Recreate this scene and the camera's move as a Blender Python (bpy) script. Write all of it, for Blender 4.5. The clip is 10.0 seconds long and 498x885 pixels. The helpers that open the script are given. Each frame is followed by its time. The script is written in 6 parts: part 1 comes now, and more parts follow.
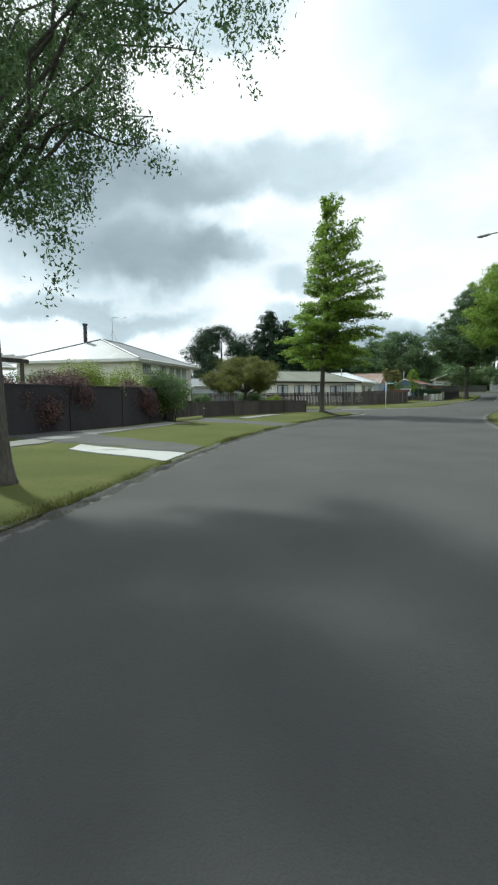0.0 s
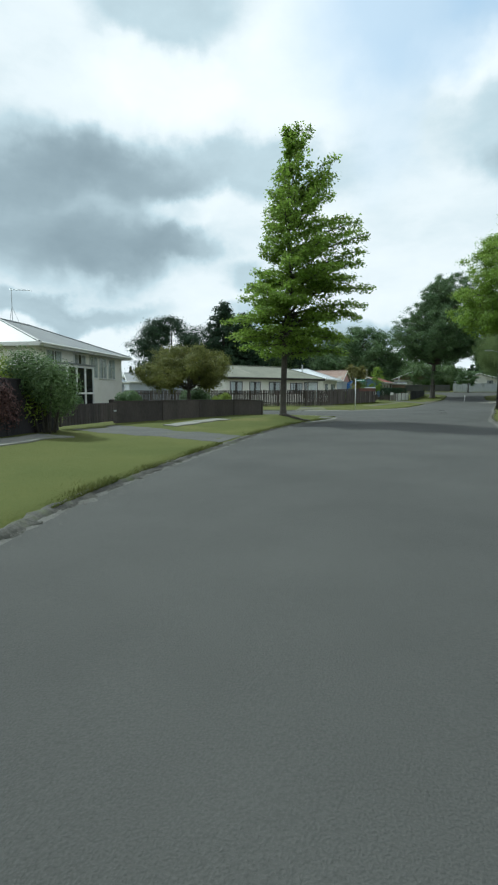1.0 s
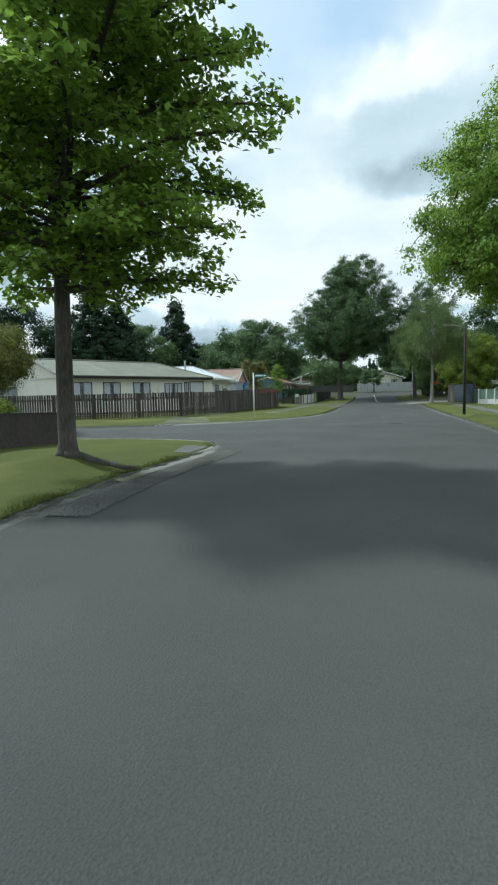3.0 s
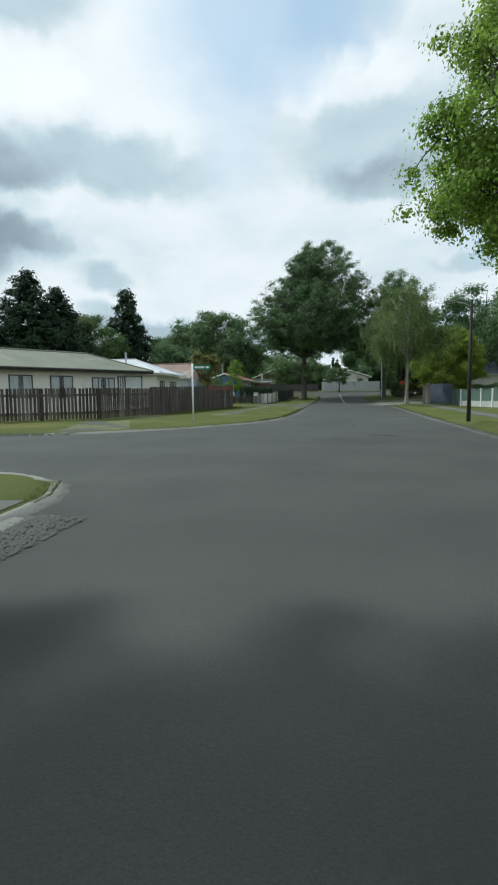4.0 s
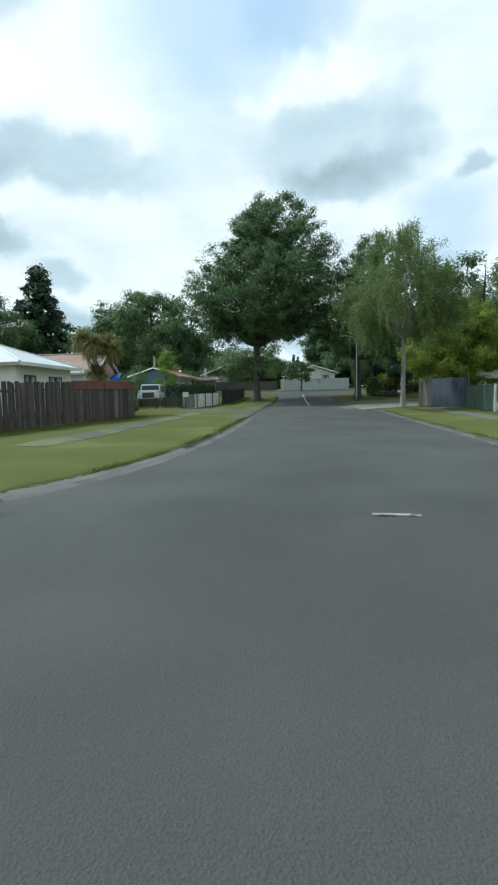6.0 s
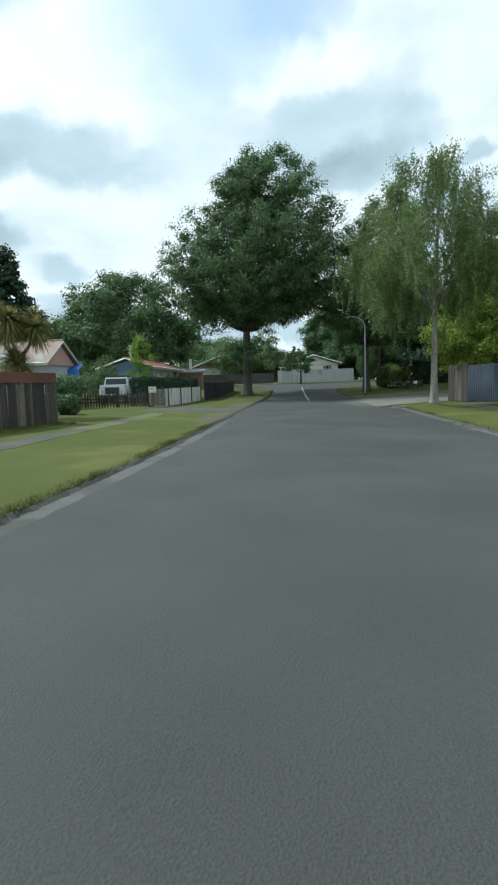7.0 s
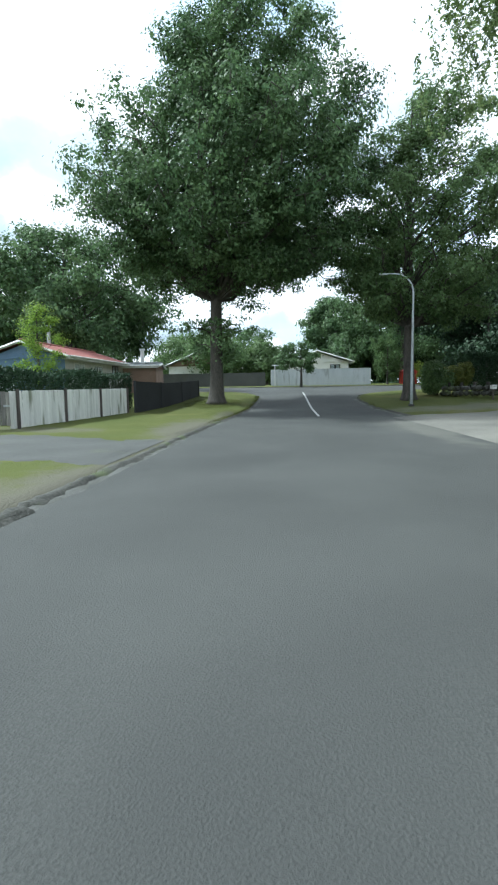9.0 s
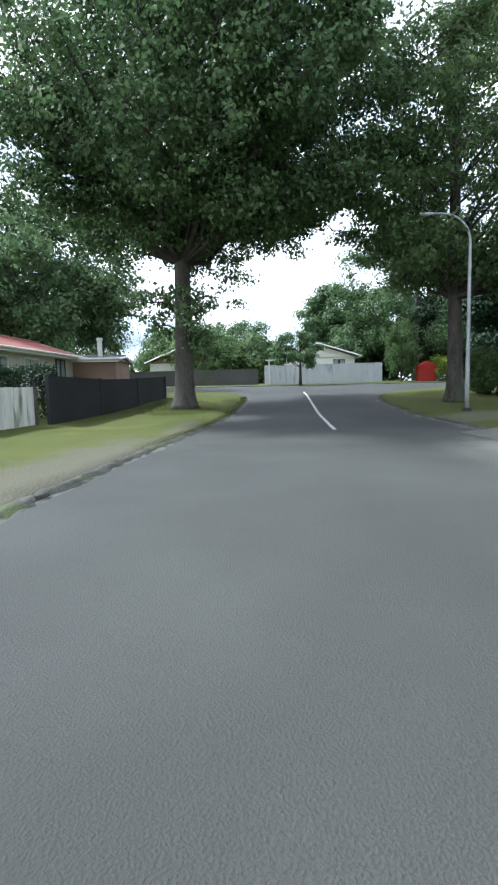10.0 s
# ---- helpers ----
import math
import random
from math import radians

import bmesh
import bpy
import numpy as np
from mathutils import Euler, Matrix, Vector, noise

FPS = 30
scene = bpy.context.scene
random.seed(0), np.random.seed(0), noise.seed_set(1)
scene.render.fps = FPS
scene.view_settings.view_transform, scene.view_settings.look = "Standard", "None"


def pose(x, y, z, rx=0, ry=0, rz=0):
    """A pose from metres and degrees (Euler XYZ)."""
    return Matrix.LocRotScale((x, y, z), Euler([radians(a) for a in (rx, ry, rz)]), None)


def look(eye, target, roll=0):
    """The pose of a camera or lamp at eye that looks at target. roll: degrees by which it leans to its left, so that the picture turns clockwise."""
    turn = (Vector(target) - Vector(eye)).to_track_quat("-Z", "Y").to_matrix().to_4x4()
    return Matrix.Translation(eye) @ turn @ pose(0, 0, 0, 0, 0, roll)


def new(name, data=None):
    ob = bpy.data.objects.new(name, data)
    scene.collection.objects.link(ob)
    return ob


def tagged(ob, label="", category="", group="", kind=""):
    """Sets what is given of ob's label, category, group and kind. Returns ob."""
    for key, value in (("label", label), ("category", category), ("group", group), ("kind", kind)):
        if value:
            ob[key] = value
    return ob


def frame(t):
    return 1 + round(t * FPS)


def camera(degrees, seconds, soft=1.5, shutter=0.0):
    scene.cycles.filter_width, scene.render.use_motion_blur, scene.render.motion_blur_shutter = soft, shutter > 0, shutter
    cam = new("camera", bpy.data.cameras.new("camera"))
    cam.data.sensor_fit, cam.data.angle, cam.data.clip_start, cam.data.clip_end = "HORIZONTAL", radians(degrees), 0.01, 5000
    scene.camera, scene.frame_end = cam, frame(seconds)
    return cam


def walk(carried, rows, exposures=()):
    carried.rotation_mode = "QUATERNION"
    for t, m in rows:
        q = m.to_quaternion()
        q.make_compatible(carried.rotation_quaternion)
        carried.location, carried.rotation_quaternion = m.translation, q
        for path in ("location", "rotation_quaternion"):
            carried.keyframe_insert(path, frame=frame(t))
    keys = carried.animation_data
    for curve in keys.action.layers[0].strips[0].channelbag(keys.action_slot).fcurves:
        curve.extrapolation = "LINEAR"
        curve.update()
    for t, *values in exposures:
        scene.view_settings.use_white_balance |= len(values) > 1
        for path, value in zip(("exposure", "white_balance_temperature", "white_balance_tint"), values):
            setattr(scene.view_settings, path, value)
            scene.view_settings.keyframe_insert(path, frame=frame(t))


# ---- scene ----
# ---- camera and walk ----
cam = camera(52.1, 10.0, soft=2.2)
PATH = [
    (0, (1.313, -3.106, 1.284), (0.271, -1.409, 1.101), -0.4),
    (0.5, (-0.392, 0.654, 1.238), (-1.374, 2.385, 1.04), -0.3),
    (1, (-1.897, 3.876, 1.273), (-2.794, 5.653, 1.082), 0.1),
    (1.5, (-3.129, 7.459, 1.296), (-3.952, 9.272, 1.102), -0.2),
    (2, (-4.044, 10.719, 1.223), (-4.78, 12.569, 1.033), -1.4),
    (2.5, (-5.021, 14.474, 1.205), (-5.65, 16.363, 1.025), -1.5),
    (4, (-6.413, 24.38, 1.182), (-6.809, 26.331, 0.998), -0.6),
    (4.5, (-6.585, 27.985, 1.213), (-6.923, 29.947, 1.024), -0.3),
    (5, (-6.772, 31.881, 1.21), (-7.051, 33.852, 1.017), -0.3),
    (5.5, (-6.994, 35.516, 1.22), (-7.249, 37.492, 1.041), -0.6),
    (7, (-6.874, 46.323, 1.231), (-7.133, 48.295, 1.018), -1.7),
    (7.5, (-7.037, 50.218, 1.225), (-7.292, 52.193, 1.033), -0.6),
    (8, (-7.004, 53.892, 1.239), (-7.255, 55.864, 1.021), -1.3),
    (8.5, (-7.278, 57.863, 1.251), (-7.52, 59.838, 1.051), -0.8),
    (9, (-7.484, 62.144, 1.224), (-7.732, 64.119, 1.025), -0.8),
    (9.5, (-7.78, 65.817, 1.229), (-8.018, 67.792, 1.028), -0.4),
    (10, (-7.835, 69.553, 1.188), (-8.072, 71.529, 0.989), -1.2),
]
# stops, kelvin and tint: the camera brightens under the trees; the windscreen glass tints the view green
EXPOSURES = [(0.0, 0.23, 5830, -3), (0.5, -0.24, 5730, -4), (1.0, 0.04, 5630, -6), (2.5, 0.22, 5530, -6), (4.0, -0.04, 5680, -4), (4.5, 0.08, 5500, -6), (7.5, 0.24, 5520, -6), (8.5, 0.58, 5540, -4), (9.0, 0.85, 5420, -2), (10.0, 1.1, 5440, 4)]
walk(cam, [(t, look(eye, target, roll)) for t, eye, target, roll in PATH], EXPOSURES)

# ---- world, sun ----
SUN_TO = Vector((-0.84, 0.26, 1.0)).normalized()      # from the place towards the sun
world = bpy.data.worlds.new("world")
scene.world = world
world.use_nodes = True
wn, wl = world.node_tree.nodes, world.node_tree.links
wn.clear()


def wnode(kind, **settings):
    n = wn.new(kind)
    for key, value in settings.items():
        n.inputs[key.replace("_", " ")].default_value = value
    return n


sky = wn.new("ShaderNodeTexSky")
sky.sky_type = "NISHITA"
sky.sun_disc = False
sky.sun_elevation = math.asin(SUN_TO.z)
sky.sun_rotation = math.atan2(SUN_TO.x, SUN_TO.y)
sky.dust_density = 2.0
coord = wn.new("ShaderNodeTexCoord")
# the way of looking, ruffled at two scales, so that the clouds billow
def ruffled(scale, detail, by, base):
    tex = wnode("ShaderNodeTexNoise", Scale=scale, Detail=detail, Roughness=0.55)
    wl.new(coord.outputs["Generated"], tex.inputs["Vector"])
    mid = wn.new("ShaderNodeVectorMath"); mid.operation = "SUBTRACT"; mid.inputs[1].default_value = (0.5, 0.5, 0.5)
    wl.new(tex.outputs["Color"], mid.inputs[0])
    much = wn.new("ShaderNodeVectorMath"); much.operation = "SCALE"; much.inputs["Scale"].default_value = by
    wl.new(mid.outputs[0], much.inputs[0])
    plus = wn.new("ShaderNodeVectorMath"); plus.operation = "ADD"
    wl.new(much.outputs[0], plus.inputs[0]); wl.new(base, plus.inputs[1])
    return plus.outputs[0]


bent = ruffled(4.0, 3.0, 0.14, coord.outputs["Generated"])
bent = ruffled(13.0, 7.0, 0.085, bent)


def cloud(value, azimuth, elevation, wide, high, amount, soft=0.45):
    """Adds to a value inside an oval patch of sky; its half width and half height are in degrees."""
    a, e = radians(azimuth), radians(elevation)
    ahead = Vector((math.sin(a) * math.cos(e), math.cos(a) * math.cos(e), math.sin(e)))
    right = Vector((math.cos(a), -math.sin(a), 0))
    up = right.cross(ahead)
    flat_at = wn.new("ShaderNodeCombineXYZ")
    for k, (axis, size) in enumerate(((right, math.sin(radians(wide))), (up, math.sin(radians(high))))):
        dot = wn.new("ShaderNodeVectorMath"); dot.operation = "DOT_PRODUCT"; dot.inputs[1].default_value = axis / size
        wl.new(bent, dot.inputs[0]); wl.new(dot.outputs["Value"], flat_at.inputs[k])
    behind = wn.new("ShaderNodeVectorMath"); behind.operation = "DOT_PRODUCT"; behind.inputs[1].default_value = ahead
    wl.new(bent, behind.inputs[0])
    other_side = wn.new("ShaderNodeMath"); other_side.operation = "LESS_THAN"; other_side.inputs[1].default_value = 0.3
    wl.new(behind.outputs["Value"], other_side.inputs[0])
    far_off = wn.new("ShaderNodeMath"); far_off.operation = "MULTIPLY"; far_off.inputs[1].default_value = 9.0
    wl.new(other_side.outputs[0], far_off.inputs[0]); wl.new(far_off.outputs[0], flat_at.inputs[2])
    reach_of = wn.new("ShaderNodeVectorMath"); reach_of.operation = "LENGTH"
    wl.new(flat_at.outputs[0], reach_of.inputs[0])
    inside = wn.new("ShaderNodeMapRange"); inside.interpolation_type = "SMOOTHSTEP"
    inside.inputs[1].default_value, inside.inputs[2].default_value = 1 + soft, 1 - soft
    wl.new(reach_of.outputs["Value"], inside.inputs[0])
    plus = wn.new("ShaderNodeMath"); plus.operation = "MULTIPLY_ADD"; plus.inputs[1].default_value = amount
    wl.new(inside.outputs[0], plus.inputs[0]); wl.new(value, plus.inputs[2])
    return plus.outputs[0]


# how grey the clouds are: broad unevenness everywhere, then the larger clouds
stretched = wn.new("ShaderNodeVectorMath"); stretched.operation = "MULTIPLY"; stretched.inputs[1].default_value = (1.0, 1.0, 2.2)
wl.new(coord.outputs["Generated"], stretched.inputs[0])
broad = wnode("ShaderNodeTexNoise", Scale=4.5, Detail=9.0, Roughness=0.58)
wl.new(stretched.outputs[0], broad.inputs["Vector"])
grey_base = wn.new("ShaderNodeMath"); grey_base.operation = "MULTIPLY_ADD"
grey_base.inputs[1].default_value, grey_base.inputs[2].default_value = 0.42, -0.01
wl.new(broad.outputs["Fac"], grey_base.inputs[0])
grey = grey_base.outputs[0]
CLOUDS = ((-47, 17.0, 13, 6.5, 0.36), (-53, 22, 9, 4, 0.14), (-40, 14.5, 8, 3.0, 0.14), (-29, 23.2, 12, 2.8, 0.26), (-39, 22, 8, 2.6, 0.12), (-33.5, 15.0, 4.5, 1.7, 0.17), (-27, 11.5, 3, 1.8, 0.2), (-36, 35.5, 7, 3.0, 0.2),
          (-48, 8.2, 11, 1.3, 0.3), (-21, 7.0, 9, 1.7, 0.3), (-6, 6.0, 14, 1.4, 0.24), (14, 8.5, 9, 1.5, 0.2), (2.5, 25.0, 8.0, 4.4, 0.17), (4, 21.3, 6.5, 2.2, 0.22), (10.5, 24, 2.5, 2.2, 0.1), (16, 21.5, 1.7, 0.9, 0.24),
          (12.5, 14, 4, 1.0, 0.15), (-21, 30, 9, 6, -0.12), (-37, 29.5, 6, 2.8, -0.16), (-33, 18.6, 3, 1.5, -0.12), (-6, 29, 2.0, 3.0, -0.12), (0, 30.0, 6, 1.8, -0.12),
          (-85, 24, 14, 7, 0.4), (-120, 30, 14, 6, 0.35), (45, 22, 12, 5, 0.35), (75, 30, 12, 6, 0.4), (110, 24, 14, 6, 0.35), (-160, 28, 15, 7, 0.4), (150, 35, 14, 6, 0.35))
for row in CLOUDS:
    grey = cloud(grey, *row)
# where the blue shows between them
clear_base = wnode("ShaderNodeValue"); clear_base.outputs[0].default_value = 0.0
clear = clear_base.outputs[0]
for row in ((-9, 34, 9, 6, 0.75, 0.6), (-11, 25, 4, 4.5, 0.3, 0.7), (14, 17.5, 4.0, 3.0, 0.6, 0.6), (1, 34, 5, 3, 0.3), (4, 25, 9, 5, -1.0), (9, 32, 5, 3, -0.4), (70, 45, 16, 10, 0.8), (-110, 50, 16, 10, 0.8), (180, 50, 18, 10, 0.8)):
    clear = cloud(clear, *row)
blue = wn.new("ShaderNodeMath"); blue.operation = "MULTIPLY"; blue.inputs[1].default_value = 1.0; blue.use_clamp = True
wl.new(clear, blue.inputs[0])
tone = wn.new("ShaderNodeValToRGB")
for at, colour in ((0.0, (1.16, 1.06, 1.04, 1)), (1.0, (0.2, 0.235, 0.27, 1))):
    tone.color_ramp.elements[int(at)].position, tone.color_ramp.elements[int(at)].color = at, colour
for at, colour in ((0.2, (0.985, 0.93, 0.93, 1)), (0.38, (0.68, 0.72, 0.755, 1)), (0.62, (0.42, 0.46, 0.495, 1))):
    step = tone.color_ramp.elements.new(at); step.color = colour
wl.new(grey, tone.inputs[0])
skybg = wnode("ShaderNodeBackground", Strength=0.15)
pale = wn.new("ShaderNodeMix"); pale.data_type = "RGBA"; pale.inputs[0].default_value = 0.55; pale.inputs[7].default_value = (4.9, 5.5, 6.1, 1)
wl.new(sky.outputs[0], pale.inputs[6])
cloudbg = wnode("ShaderNodeBackground", Strength=0.95)
wl.new(pale.outputs[2], skybg.inputs[0]); wl.new(tone.outputs[0], cloudbg.inputs[0])
blend = wn.new("ShaderNodeMixShader")
wl.new(blue.outputs[0], blend.inputs[0]); wl.new(cloudbg.outputs[0], blend.inputs[1]); wl.new(skybg.outputs[0], blend.inputs[2])
wout = wn.new("ShaderNodeOutputWorld")
wl.new(blend.outputs[0], wout.inputs[0])

sun = new("sun", bpy.data.lights.new("sun", "SUN"))
sun.data.energy, sun.data.angle, sun.data.color = 3.3, radians(4), (1.0, 0.95, 0.86)
sun.matrix_world = look((0, 0, 60), Vector((0, 0, 60)) - SUN_TO)


# ---- materials ----
def mat(name, c1, c2, scale=3.0, rough=0.8, bump=0.2, fine=40.0, metal=0.0, spread=0.5, per_object=0.0, island=0.0,
        stain=None, stain_scale=0.6, stain_at=0.58, through_light=0.0, stretch=(1, 1, 1), spec=0.5):
    """A surface of two colours in two scales of noise, with fine relief, and stains of a third colour."""
    m = bpy.data.materials.new(name)
    m.use_nodes = True
    n, l = m.node_tree.nodes, m.node_tree.links
    b = n["Principled BSDF"]
    tc = n.new("ShaderNodeNewGeometry")
    mp = n.new("ShaderNodeMapping")
    mp.inputs["Scale"].default_value = stretch
    l.new(tc.outputs["Position"], mp.inputs[0])
    big = n.new("ShaderNodeTexNoise"); big.inputs["Scale"].default_value = scale; big.inputs["Detail"].default_value = 5
    small = n.new("ShaderNodeTexNoise"); small.inputs["Scale"].default_value = fine; small.inputs["Detail"].default_value = 3
    l.new(mp.outputs[0], big.inputs[0]); l.new(mp.outputs[0], small.inputs[0])
    add = n.new("ShaderNodeMath"); add.operation = "MULTIPLY_ADD"; add.inputs[1].default_value = 0.6
    l.new(small.outputs[0], add.inputs[0])
    half = n.new("ShaderNodeMath"); half.operation = "MULTIPLY"; half.inputs[1].default_value = 0.6
    l.new(big.outputs[0], half.inputs[0]); l.new(half.outputs[0], add.inputs[2])
    fac = n.new("ShaderNodeMapRange")
    fac.inputs[1].default_value, fac.inputs[2].default_value = 0.6 - spread * 0.35, 0.6 + spread * 0.35
    l.new(add.outputs[0], fac.inputs[0])
    mix = n.new("ShaderNodeMix"); mix.data_type = "RGBA"
    mix.inputs[6].default_value, mix.inputs[7].default_value = (*c1, 1), (*c2, 1)
    l.new(fac.outputs[0], mix.inputs[0])
    colour = mix.outputs[2]
    if stain:
        st = n.new("ShaderNodeTexNoise"); st.inputs["Scale"].default_value = stain_scale; st.inputs["Detail"].default_value = 6
        l.new(mp.outputs[0], st.inputs[0])
        sr = n.new("ShaderNodeMapRange"); sr.inputs[1].default_value, sr.inputs[2].default_value = stain_at, stain_at + 0.12
        l.new(st.outputs[0], sr.inputs[0])
        sm = n.new("ShaderNodeMix"); sm.data_type = "RGBA"; sm.inputs[7].default_value = (*stain, 1)
        l.new(sr.outputs[0], sm.inputs[0]); l.new(colour, sm.inputs[6])
        colour = sm.outputs[2]
    if per_object or island:
        info = n.new("ShaderNodeObjectInfo") if per_object else n.new("ShaderNodeNewGeometry")
        value = info.outputs["Random"] if per_object else info.outputs["Random Per Island"]
        vr = n.new("ShaderNodeMapRange")
        amount = per_object or island
        vr.inputs[3].default_value, vr.inputs[4].default_value = 1 - amount, 1 + amount
        l.new(value, vr.inputs[0])
        hs = n.new("ShaderNodeHueSaturation")
        l.new(vr.outputs[0], hs.inputs["Value"]); l.new(colour, hs.inputs["Color"])
        colour = hs.outputs[0]
    l.new(colour, b.inputs["Base Color"])
    b.inputs["Roughness"].default_value, b.inputs["Metallic"].default_value = rough, metal
    b.inputs["Specular IOR Level"].default_value = spec
    if bump:
        bp = n.new("ShaderNodeBump"); bp.inputs["Strength"].default_value = bump; bp.inputs["Distance"].default_value = 0.02
        l.new(small.outputs[0], bp.inputs["Height"]); l.new(bp.outputs[0], b.inputs["Normal"])
    if through_light:
        tr = n.new("ShaderNodeBsdfTranslucent")
        l.new(colour, tr.inputs[0])
        ms = n.new("ShaderNodeMixShader"); ms.inputs[0].default_value = through_light
        l.new(b.outputs[0], ms.inputs[1]); l.new(tr.outputs[0], ms.inputs[2])
        l.new(ms.outputs[0], n["Material Output"].inputs[0])
    return m


